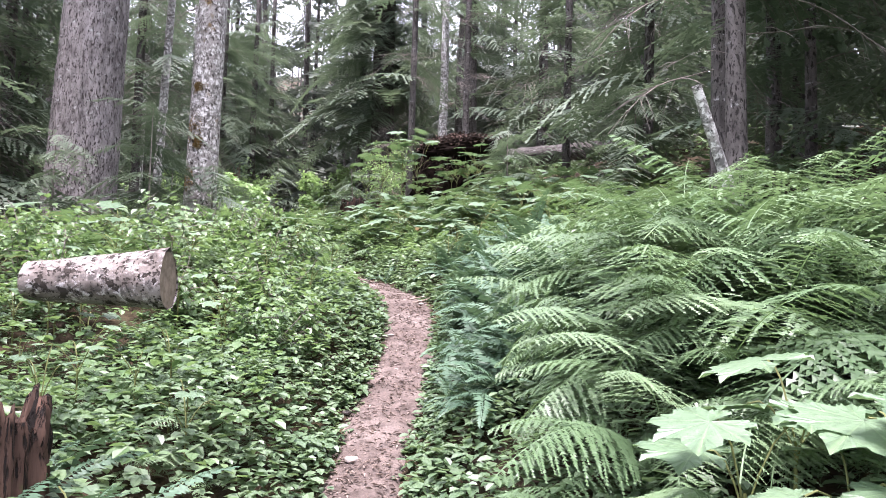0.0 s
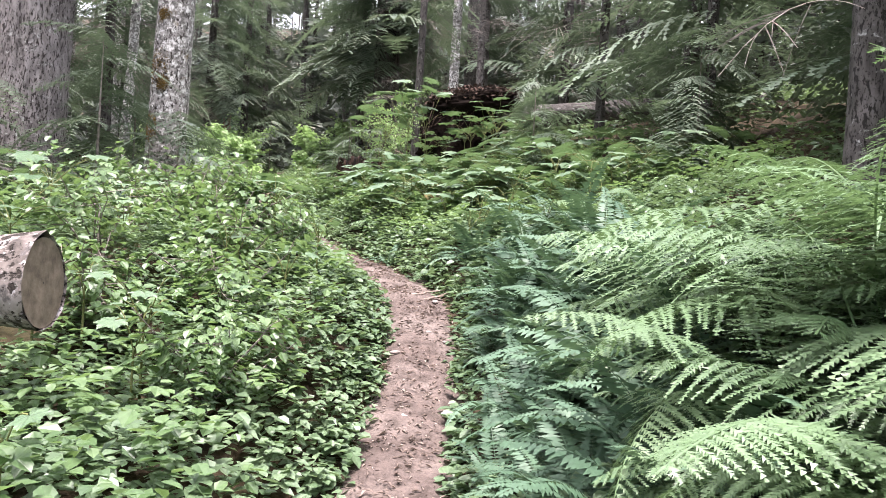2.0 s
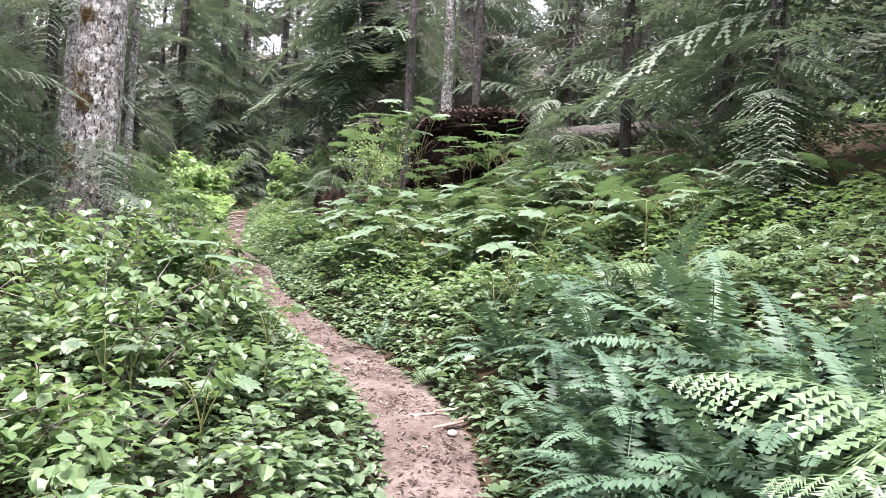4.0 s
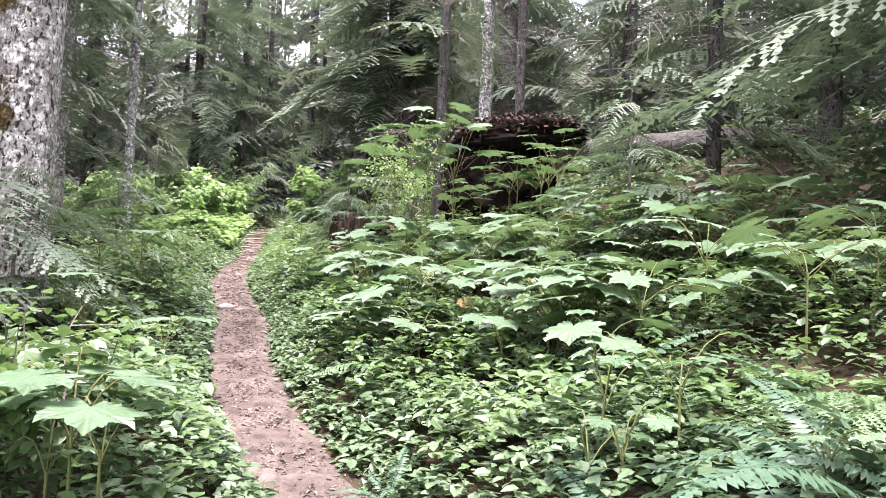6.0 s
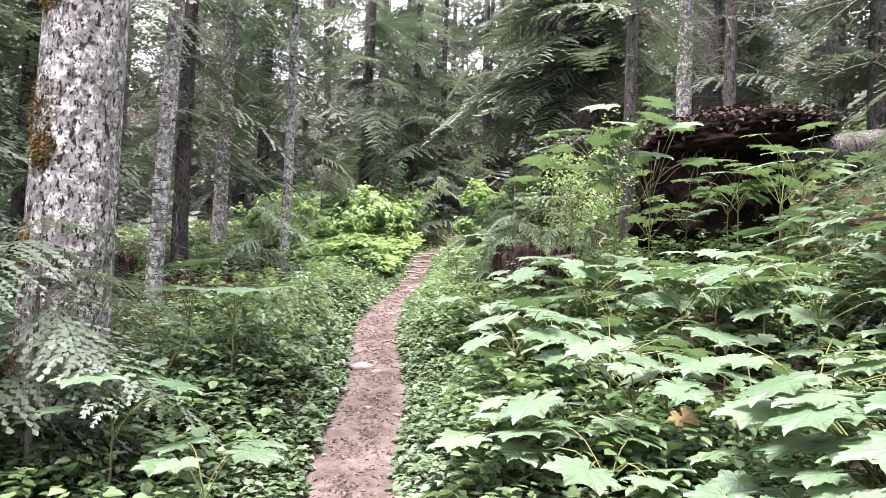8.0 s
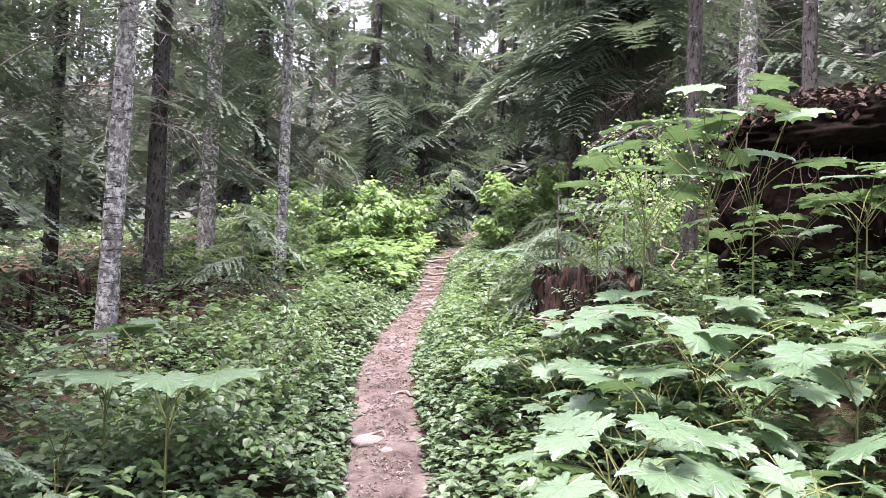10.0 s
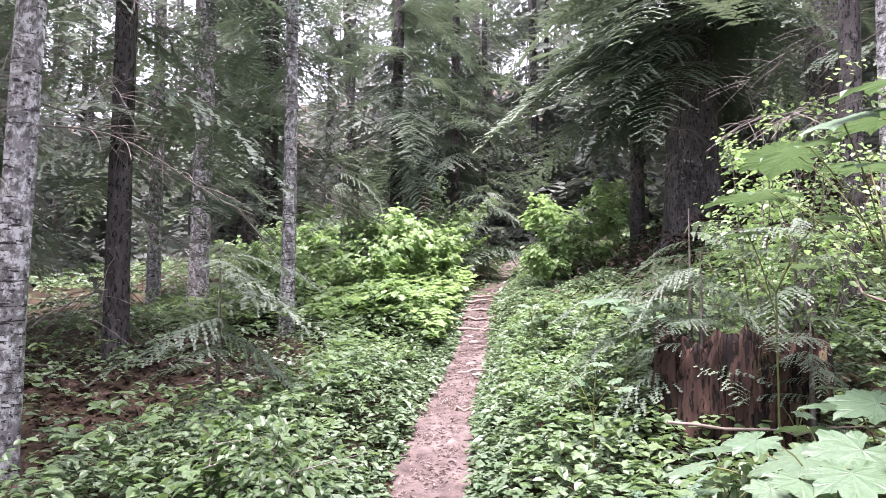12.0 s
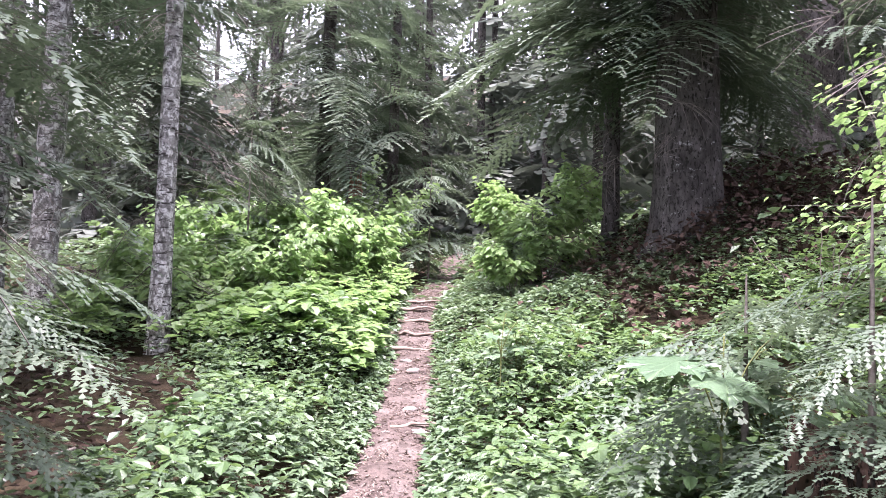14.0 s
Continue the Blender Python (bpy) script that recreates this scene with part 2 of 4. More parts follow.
def mats_from(pos, yaw, pitch, roll, size):
    """Matrices that turn a leaf (along +y, facing +z) by roll, pitch and yaw, scale it and set it at pos."""
    n = len(pos)
    cz, sz, cx, sx, cy, sy = np.cos(yaw), np.sin(yaw), np.cos(pitch), np.sin(pitch), np.cos(roll), np.sin(roll)
    o, i = np.zeros(n), np.ones(n)
    rz = np.stack([cz, -sz, o, sz, cz, o, o, o, i], 1).reshape(n, 3, 3)
    rx = np.stack([i, o, o, o, cx, -sx, o, sx, cx], 1).reshape(n, 3, 3)
    ry = np.stack([cy, o, sy, o, i, o, -sy, o, cy], 1).reshape(n, 3, 3)
    m = np.zeros((n, 4, 4))
    m[:, :3, :3] = (rz @ rx @ ry) * np.broadcast_to(size, (n,))[:, None, None]
    m[:, :3, 3], m[:, 3, 3] = pos, 1
    return m


def tube(points, radii, sides=6, cap=True):
    """Vertices and quads of a round tube along points."""
    p = np.asarray(points, float)
    t = np.gradient(p, axis=0)
    t /= np.linalg.norm(t, axis=1)[:, None] + 1e-9
    ref = np.array([0.0, 0, 1]) if abs(t[0][2]) < 0.8 else np.array([1.0, 0, 0])
    a = np.cross(t, ref)
    a /= np.linalg.norm(a, axis=1)[:, None] + 1e-9
    b = np.cross(t, a)
    ang = np.linspace(0, 2 * np.pi, sides, endpoint=False)
    r = np.asarray(radii, float)[:, None, None]
    v = p[:, None] + r * (np.cos(ang)[None, :, None] * a[:, None] + np.sin(ang)[None, :, None] * b[:, None])
    v = v.reshape(-1, 3)
    i, j = np.meshgrid(np.arange(len(p) - 1), np.arange(sides), indexing="ij")
    k = (j + 1) % sides
    f = np.stack([i * sides + j, i * sides + k, (i + 1) * sides + k, (i + 1) * sides + j], -1).reshape(-1, 4)
    return v, f


def join(pieces):
    vs, fs, n = [], [], 0
    for v, f in pieces:
        vs.append(v)
        fs.append(f + n)
        n += len(v)
    return np.concatenate(vs), np.concatenate(fs)


# ---- terrain ----
PROFILE_Y = [-60, -5, 0, 4, 4.7, 5.45, 6.5, 12.1, 13.45, 14.6, 16.7, 18.25, 20, 30, 60, 400]
PROFILE_Z = [-7, -0.8, 0, 0.73, 0.89, 1.1, 1.38, 2.14, 2.32, 2.52, 2.74, 2.95, 3.3, 4.6, 8, 120]
LINE_Y = [-60, -5, 0, 3.3, 3.8, 4.6, 5.6, 6.4, 7, 7.9, 8.6, 9.4, 10.4, 11.5, 12.6, 13.6, 14.8, 16.4, 18, 19.2, 20.6, 21.4, 27.6, 60]
LINE_X = [1, 0.05, -0.12, -0.33, -0.35, -0.28, -0.25, -0.28, -0.46, -0.83, -1.22, -1.6, -1.95, -2.28, -2.71, -3.1, -3.4, -3.74, -4.12, -4.44, -4.7, -4.8, -5.8, -14]


def trail_x(y):
    return np.interp(y, LINE_Y, LINE_X)


def widen(y):
    return np.interp(y, [5.5, 7.5, 13.5, 15.5], [0, 0.06, 0.06, 0])


def height(x, y):
    """The ground's height: the trail climbs, and the slope rises to its right."""
    x, y = np.asarray(x, float), np.asarray(y, float)
    d = x - trail_x(y)
    z = np.interp(y, PROFILE_Y, PROFILE_Z)
    right = np.clip(d - 0.22, 0, None)
    steep = np.interp(y, [6, 9], [0.42, 0.13])
    bank = 0.07 * np.clip(right / 0.35, 0, 1) + steep * np.clip(right, 0, 1.5) + 0.3 * np.clip(right - 1.5, 0, 6) + 0.1 * np.clip(right - 7.5, 0, 40)
    left = np.clip(-d - 0.22, 0, None)
    rise = 0.06 * np.clip(left / 0.3, 0, 1) + 0.07 * np.clip(left, 0, 2.5) - 0.03 * np.clip(left - 2.5, 0, 40)
    off = np.clip((np.abs(d) - 0.2) / 0.6, 0, 1)
    lumps = 0.05 * np.sin(2.1 * x + 0.7 * y) * np.sin(1.7 * y - 0.6 * x) + 0.03 * np.sin(5.3 * x - 2.0) * np.sin(4.7 * y)
    knoll = 0.55 * np.exp(-(((x + 0.9) / 1.3) ** 2 + ((y - 20.6) / 2.2) ** 2))
    return z + bank + rise + off * lumps + knoll


def grid_axis(lo, hi, near_lo, near_hi, fine, count):
    near = np.arange(near_lo, near_hi, fine)
    s = np.linspace(0, 1, count)
    return np.r_[lo + (near_lo - lo) * (1 - (1 - s) ** 3)[:-1], near, near_hi + (hi - near_hi) * s**3]


def sheet(xs, ys, lift=0.0):
    gx, gy = np.meshgrid(xs, ys)
    gz = height(gx, gy) + lift
    v = np.stack([gx, gy, gz], -1).reshape(-1, 3)
    i, j = np.meshgrid(np.arange(len(ys) - 1), np.arange(len(xs) - 1), indexing="ij")
    a = i * len(xs) + j
    return v, np.stack([a, a + 1, a + len(xs) + 1, a + len(xs)], -1).reshape(-1, 4)


v, f = sheet(grid_axis(-400, 400, -9, 7, 0.14, 30), grid_axis(-200, 400, -3, 26, 0.14, 30))
ground = new("ground", mesh_from("ground", v, f, SOIL, True))
tagged(ground, "dark forest soil on a slope with needle litter", "ground", kind="structure")

# the trodden trail lies a few millimetres above the soil, with ragged edges
ys = np.arange(-6, 40, 0.05)
us = np.linspace(-1, 1, 15)
half = widen(ys) + 0.205 + 0.03 * np.sin(3.1 * ys) + 0.02 * np.sin(7.7 * ys + 1) + 0.0018 * np.clip(ys, 0, 30)
half_r = widen(ys) + 0.205 + 0.025 * np.sin(2.6 * ys + 2) + 0.02 * np.sin(8.9 * ys) + 0.0018 * np.clip(ys, 0, 30)
gx = trail_x(ys)[:, None] + np.where(us[None] < 0, us[None] * half[:, None], us[None] * half_r[:, None])
gy = np.repeat(ys[:, None], len(us), 1)
rough_z = 0.012 * np.sin(9 * gx + 4 * gy) * np.sin(11 * gy - 3 * gx) + 0.008 * np.sin(23 * gx) * np.sin(19 * gy)
gz = height(gx, gy) + 0.03 - 0.035 * np.abs(us[None]) ** 3 + rough_z * (1 - us[None] ** 2)
v = np.stack([gx, gy, gz], -1).reshape(-1, 3)
i, j = np.meshgrid(np.arange(len(ys) - 1), np.arange(len(us) - 1), indexing="ij")
a = i * len(us) + j
f = np.stack([a, a + 1, a + len(us) + 1, a + len(us)], -1).reshape(-1, 4)
trail = new("trail", mesh_from("trail", v, f, TRAIL, True))
tagged(trail, "narrow pinkish-brown trodden dirt trail climbing through plants", "path", kind="structure")

# ---- leaf templates (along +y, facing +z) ----
LEAF = np.array([(0, 0, 0), (0.4, 0.28, 0.07), (0.3, 0.7, 0.05), (0, 1, -0.08), (-0.3, 0.7, 0.05), (-0.4, 0.28, 0.07)])
LEAF_F = np.array([(0, 1, 2, 3), (0, 3, 4, 5)])
BLADE = np.array([(0, 0, 0), (0.33, 0.48, 0.07), (0, 1, -0.1), (-0.33, 0.48, 0.07)])
BLADE_F = np.array([(0, 1, 2), (0, 2, 3)])


def plantlets(pos, leaves, size, tilt, spread, simple=False):
    """Small plants: whorls of leaves at the given tops."""
    n = len(pos)
    p = np.repeat(pos, leaves, 0)
    yaw = np.repeat(rng.uniform(0, 6.3, n), leaves) + np.tile(np.arange(leaves), n) * 2 * np.pi / leaves + rng.normal(0, 0.35, n * leaves)
    s = np.repeat(size, leaves) * rng.uniform(0.7, 1.2, n * leaves)
    p = p + np.c_[-np.sin(yaw), np.cos(yaw), np.zeros_like(yaw)] * (spread * s)[:, None]
    p[:, 2] -= rng.uniform(0, 0.05, n * leaves)
    pitch = rng.normal(tilt, 0.24, n * leaves)
    return scatter(BLADE if simple else LEAF, BLADE_F if simple else LEAF_F, mats_from(p, yaw, pitch, rng.normal(0, 0.2, n * leaves), s))


edge_rng = np.random.default_rng(17)


def cover(name, label, n, y0, y1, d0, d1, size, low, high, leaves=4, mat=None, simple=False):
    y = rng.uniform(y0, y1, n)
    d = d0 + (d1 - d0) * rng.uniform(0, 1, n)
    d = d + np.sign(d) * (widen(y) + np.where(np.abs(d) > 1.8, np.abs(edge_rng.normal(0, 0.6, n)), 0))
    x = trail_x(y) + d
    edge = np.clip((np.abs(d) - 0.12) / 0.5, 0.0, 1)
    bare = (((x + 6.3) / 1.8) ** 2 + ((y - 14.2) / 2.8) ** 2 < 1) & (rng.uniform(0, 1, n) < 0.85)
    bare |= ((x + 1.35) ** 2 + (y - 2.3) ** 2 < 0.5) & (rng.uniform(0, 1, n) < 0.75)
    for px, py, pr in ((-1.08, 2.08, 0.4), (0.1, 7.05, 0.3), (0.72, 6.95, 0.3), (0.3, 4.9, 0.35)):
        bare |= ((x - px) ** 2 + (y - py) ** 2 < pr * pr) & (rng.uniform(0, 1, n) < 0.5)
    clump = 0.5 + 0.5 * np.sin(2.3 * x + 1.1 * y) * np.sin(1.9 * y - 1.3 * x)
    top = low + (high - low) * edge * (0.35 + 0.65 * clump) * rng.uniform(0.35, 1.0, n)
    pos = np.c_[x, y, height(x, y) + top][~bare]
    n = len(pos)
    v, f = plantlets(pos, leaves, size * rng.uniform(0.7, 1.3, n), -0.12, 0.15, simple)
    ob = new(name, mesh_from(name, v, f, mat or COVER))
    return tagged(ob, label, "undergrowth", kind="stuff")


cover("groundcover", "dense low green leafy undergrowth beside the trail", 13500, -1, 14, -3.4, -0.19, 0.05, 0.06, 0.4)
cover("groundcover", "fine low leafy ground layer beside the trail", 13000, -1, 14, -3.4, -0.19, 0.05, 0.03, 0.36, simple=True)
cover("groundcover", "dense low green leafy undergrowth on the bank", 11500, -1, 14, 0.19, 2.6, 0.05, 0.06, 0.36)
cover("groundcover", "fine low leafy ground layer on the bank", 9500, -1, 14, 0.19, 2.6, 0.05, 0.03, 0.32, simple=True)
cover("groundcover", "low green leafy undergrowth beside the upper trail", 12000, 14, 21, -3.4, -0.19, 0.06, 0.04, 0.4, simple=True)
cover("groundcover", "low green leafy undergrowth on the upper bank", 9000, 14, 21, 0.19, 2.6, 0.06, 0.04, 0.34, simple=True)
cover("tall_undergrowth", "taller pale-green leafy plants in the undergrowth", 4200, 1, 18, -3.4, -0.4, 0.055, 0.12, 0.6, 5, BUSH)
cover("tall_undergrowth", "taller pale-green leafy plants on the bank", 3800, 7.6, 18, 0.4, 3.2, 0.055, 0.12, 0.5, 5, BUSH)
cover("trail_edge_plants", "small leaves overhanging the trail's ragged edge", 1700, 0.5, 20, -0.36, -0.15, 0.04, 0.02, 0.2)
cover("trail_edge_plants", "small leaves overhanging the trail's ragged edge", 1700, 0.5, 20, 0.15, 0.36, 0.04, 0.02, 0.2)
cover("tall_undergrowth", "bright green leafy plants at the foot of the shrubs", 1500, 16.8, 21.5, -2.8, -0.3, 0.1, 0.14, 0.6, 5, SHRUB)
cover("far_groundcover", "green leafy undergrowth among the trees", 6500, 3, 34, -13, -3.2, 0.12, 0.08, 0.4, simple=True)
cover("far_groundcover", "green leafy undergrowth up the slope", 6000, 3, 34, 2.5, 12, 0.12, 0.1, 0.5, simple=True)
cover("far_groundcover", "green leafy undergrowth further along the trail", 4000, 20.5, 38, -5, 4, 0.12, 0.05, 0.4, simple=True)

# ---- trees ----


def trunk_mesh(name, r, h, mat, sides=20, flare=0.5, rough=0.05, bend=0.0, step=0.25, relief=0.0):
    zs = np.arange(-0.3, h, step)
    ang = np.linspace(0, 2 * np.pi, sides, endpoint=False)
    k = rng.uniform(0, 6, 4)
    rr = r * (1 - (0.75 if r > 0.03 else 0.95) * np.clip(zs, 0, None) / (h + (4 if r > 0.03 else 0.05))) * (1 + flare * np.exp(-np.clip(zs + 0.3, 0, None) / 0.3))
    A, Z = np.meshgrid(ang, zs)
    lobes = flare * 0.3 * np.exp(-np.clip(Z + 0.3, 0, None) / 0.4) * np.sin(5 * A + k[0])
    bumps = rough * (np.sin(3 * A + 0.9 * Z + k[1]) + 0.6 * np.sin(7 * A - 2.1 * Z + k[2]) + 0.5 * rng.normal(0, 1, A.shape))
    if relief:
        wob = 1.6 * np.sin(1.9 * Z + k[0]) + 0.8 * np.sin(4.7 * Z + 3 * A) + 0.5 * np.sin(9.1 * Z + k[2])
        plates = np.abs(np.sin(11 * A + wob)) ** 0.6 * (0.75 + 0.25 * np.sin(13 * Z + 5 * np.sin(7 * A)))
        bumps = bumps * 0.5 + relief * (plates - 0.7)
    R = rr[:, None] * (1 + lobes + bumps)
    cx = bend * np.sin(zs * 0.35 + k[3]) - bend * np.sin(k[3])
    v = np.stack([R * np.cos(A) + cx[:, None], R * np.sin(A) + 0.5 * cx[:, None], Z], -1).reshape(-1, 3)
    i, j = np.meshgrid(np.arange(len(zs) - 1), np.arange(sides), indexing="ij")
    q = (j + 1) % sides
    f = np.stack([i * sides + j, i * sides + q, (i + 1) * sides + q, (i + 1) * sides + j], -1).reshape(-1, 4)
    return mesh_from(name, v, f, mat, True)


def spray(axis_from, axis_to, sag, points, width, g, taper=0.55, ahead=0.75):
    """A twig with needles on both sides: a comb of triangles along a shared axis."""
    w = np.linspace(0, 1, points + 1)[:, None]
    ax = axis_from + w * (axis_to - axis_from) + np.array([0, 0, -1.0]) * sag * w * w
    d = axis_to - axis_from
    ln = np.linalg.norm(d) + 1e-9
    d = d / ln
    side = np.cross(d, [0, 0, 1.0])
    side /= np.linalg.norm(side) + 1e-9
    verts, faces = [ax], []
    n = points + 1
    for sd in (-1, 1):
        k = np.arange(points)
        wid = width * (1 - taper * w[:-1]) * g.uniform(0.6, 1.25, (points, 1))
        tip = 0.5 * (ax[:-1] + ax[1:]) + sd * side * wid + d * wid * ahead + np.array([0, 0, 1.0]) * g.normal(-0.1, 0.18, (points, 1)) * wid
        verts.append(tip)
        faces.append(np.stack([k, k + 1, n + k] if sd > 0 else [k + 1, k, n + k], 1))
        n += points
    return np.concatenate(verts), np.concatenate(faces)


def bough_arrays(pairs=13, points=7, droop=0.3, seed=0, width=0.05, reach=0.42):
    """A flat drooping conifer bough, one metre long along +y, all of one piece."""
    g = np.random.default_rng(seed)
    u = np.linspace(0, 1, pairs + 1)
    axis = np.c_[0.04 * np.sin(5 * u + seed), u, 0.06 * np.sin(3 * u) - droop * u * u]
    V, F, n = [axis], [], pairs + 1
    for k in range(pairs):
        F.append(np.array([[k, k + 1, n]]))
        first = True
        for sd in (-1, 1):
            ln = reach * (1 - u[k]) ** 0.75 * (0.45 + 0.55 * min(1, u[k] * 4)) * g.uniform(0.55, 1.15) + 0.05
            ang = sd * g.uniform(0.65, 1.0)
            end = axis[k] + ln * np.array([np.sin(ang), np.cos(ang), g.uniform(-0.3, 0.05)])
            v, f = spray(axis[k], end, 0.18 * ln, max(2, int(points * (0.4 + ln / reach * 0.6))), width, g)
            v[0] = axis[k]
            f = f + n
            f[f == n] = k
            V.append(v)
            F.append(f)
            n += len(v)
    return np.concatenate(V), np.concatenate(F)


BOUGHS = [mesh_from("bough", *bough_arrays(20, 8, 0.16 + 0.1 * k, 10 + k, 0.028, 0.4), NEEDLE) for k in range(4)]
LONG_BOUGHS = [mesh_from("bough", *bough_arrays(38, 12, 0.2 + 0.1 * k, 20 + k, 0.018, 0.4), NEEDLE) for k in range(4)]


def twig_mesh(seed):
    """A bare dead branch, one metre long, with a few side twigs."""
    g = np.random.default_rng(seed)
    s = np.linspace(0, 1, 9)
    main = np.c_[0.07 * np.sin(5 * s + seed) * s, s, -0.28 * s * s + 0.05 * np.sin(6 * s + 2 * seed) * s]
    out = [tube(main, 0.0042 * (1 - 0.8 * s) + 0.0008, 4)]
    for k in range(11):
        u = g.uniform(0.2, 0.97)
        b = np.array([np.interp(u, s, main[:, c]) for c in range(3)])
        sd = g.choice([-1, 1])
        w = np.linspace(0, 1, 4)[:, None]
        end = np.array([sd * g.uniform(0.08, 0.3), g.uniform(0.08, 0.3), g.uniform(-0.24, 0.06)])
        out.append(tube(b + w * end + np.array([0, 0, -0.06]) * w * w, 0.0022 * (1 - 0.7 * w[:, 0]) + 0.0006, 3))
    return mesh_from("dead_branch", *join(out), TWIG)


TWIGS = [twig_mesh(k) for k in range(4)]


def tree(x, y, r, h, mat, label, boughs=0, low=2.5, reach=1.6, twigs=0, twig_low=0.6, twig_high=4.0, lean=(0, 0), flare=0.5, rough=0.05,
         sides=14, bend=0.02, group="", category="tree", name="tree", sink=0.0, top=None, face=None, relief=0.0):
    """A conifer: trunk, live boughs from low upwards and bare dead branches below."""
    z = float(height(x, y)) - sink
    root = new(name)
    root.matrix_basis = pose(x, y, z, lean[1], lean[0], rng.uniform(0, 360) * 0)
    tagged(root, label, category, group)
    part("trunk", trunk_mesh("trunk", r, h, mat, sides, flare, rough, bend, 0.07 if relief else 0.25, relief), root)
    top = top or h
    for k in range(boughs):
        u = (k + rng.uniform(0, 1)) / boughs
        zz = low + (top - low) * u
        yaw = rng.uniform(0, 360) if face is None else face + rng.normal(0, 60)
        ln = reach * (1 - 0.75 * zz / (h + 1)) * rng.uniform(0.65, 1.25)
        m = pose(0, 0, zz, rng.uniform(-22, 8), rng.uniform(-12, 12), yaw) @ Matrix.Diagonal((ln * rng.uniform(0.8, 1.2), ln, ln, 1))
        part("bough", (LONG_BOUGHS if reach > 2.45 else BOUGHS)[k % 4], root, m)
    for k in range(twigs):
        zz = rng.uniform(twig_low, twig_high)
        ln = rng.uniform(0.5, 1.3)
        m = pose(0, 0, zz, rng.uniform(-24, 10), rng.uniform(-30, 30), rng.uniform(0, 360)) @ Matrix.Diagonal((ln, ln, ln, 1))
        part("dead_branch", TWIGS[k % 4], root, m)
    return root


tree(-4.82, 9.6, 0.45, 16, FIR_BARK, "massive old conifer trunk with furrowed purple-grey bark", 26, 5.0, 3.0, 8, 2.5, 5, (2.0, 0), 0.35, 0.012, 96, 0.02, name="large_conifer", relief=0.055)
mossy = tree(-3.28, 9.75, 0.215, 14, BIRCH_BARK, "pale lichen-covered trunk with patches of brown moss", 14, 6.0, 1.8, 6, 1.8, 5, (1.5, 0), 0.5, 0.02, 60, 0.03, name="mossy_tree", relief=0.03)
tree(-5.1, 12.8, 0.08, 12, PALE_BARK, "slender tree with pale lichen-spotted bark", 15, 2.6, 1.8, 26, 1.2, 4.5, (1.6, 0), top=7.0)
tree(-6.0, 17.1, 0.08, 12, PALE_BARK, "slender tree with dark lower trunk and pale lichen", 20, 2.2, 1.6, 34, 0.6, 5, (0.5, 0), top=6.0)
tree(-7.32, 17.3, 0.12, 13, PALE_BARK, "slender grey conifer with many bare lower branches", 30, 2.2, 1.9, 34, 0.6, 5, (0.5, 0), top=6.5)
# the highest boughs here are unseen, added to shade the ground below
tree(-6.4, 15.0, 0.1, 12, DARK_BARK, "slender dark conifer with many bare lower branches", 40, 1.2, 2.0, 34, 0.6, 5, top=9.0)
tree(-8.8, 18.3, 0.1, 12, PALE_BARK, "slim spotted conifer with many bare lower branches", 30, 2.0, 1.9, 34, 0.6, 5, top=6.5)
tree(-7.3, 23.4, 0.13, 13, DARK_BARK, "dark conifer with heavy drooping boughs behind bright shrubs", 40, 1.6, 2.5, 20, 0.8, 5, top=6.0)
tree(2.05, 5.15, 0.075, 10, DARK_BARK, "grey-brown slender trunk rising behind the ferns", 16, 1.9, 2.0, 12, 1.2, 4, top=5.0, face=-90)
tree(2.2, 5.8, 0.1, 12, DARK_BARK, "dark brown conifer trunk behind the ferns", 24, 1.6, 2.2, 16, 1.0, 4, top=5.5, face=-60)
tree(-2.52, 21.2, 0.11, 13, DARK_BARK, "dark slender conifer beside the trail", 34, 2.2, 2.5, 18, 1.0, 4, top=6.5)
tree(0.6, 24.4, 0.4, 16, DARK_BARK, "broad dark conifer trunk in deep shade", 34, 2.2, 3.4, 24, 1.0, 6, flare=0.7, top=8.0)
tree(-0.77, 15.4, 0.075, 12, DARK_BARK, "dark slender trunk behind the upturned roots", 10, 2.8, 1.6, 24, 1.2, 5, top=6.0)
tree(-0.1, 17.2, 0.11, 13, PALE_BARK, "slender trunk with pale lichen bands", 12, 3.0, 1.7, 22, 1.2, 5, top=6.5)
tree(0.4, 16.4, 0.08, 12, DARK_BARK, "thin dark trunk on the slope", 10, 3.0, 1.6, 20, 1.2, 5, top=6.0)
tree(-1.75, 19.8, 0.33, 15, DARK_BARK, "dark conifer with dense drooping green boughs", 112, 1.8, 2.6, 34, 0.8, 5, flare=0.6, sides=30, top=6.5)
# shade trees on the slope and in the wood to the left
for x, y, r, n, low, reach in [(3.5, 7.8, 0.08, 44, 0.7, 1.9), (2.7, 9.8, 0.07, 40, 0.6, 1.8), (4.6, 9.4, 0.12, 46, 0.7, 2.0), (2.0, 12.2, 0.07, 36, 0.6, 1.7),
                               (3.6, 13.2, 0.12, 46, 0.7, 2.0), (2.2, 17.0, 0.12, 44, 0.8, 2.0), (4.4, 5.4, 0.1, 44, 0.8, 2.0), (3.4, 3.6, 0.08, 30, 1.4, 1.8), (5.6, 7.0, 0.12, 40, 0.8, 2.2), (3.2, 6.4, 0.05, 34, 0.5, 1.5)]:
    tree(x, y, r, 12, DARK_BARK, "shady conifer with low drooping green boughs on the slope", n, low, reach, 12, 0.5, 3.0, group="conifers on the slope", top=5.2)
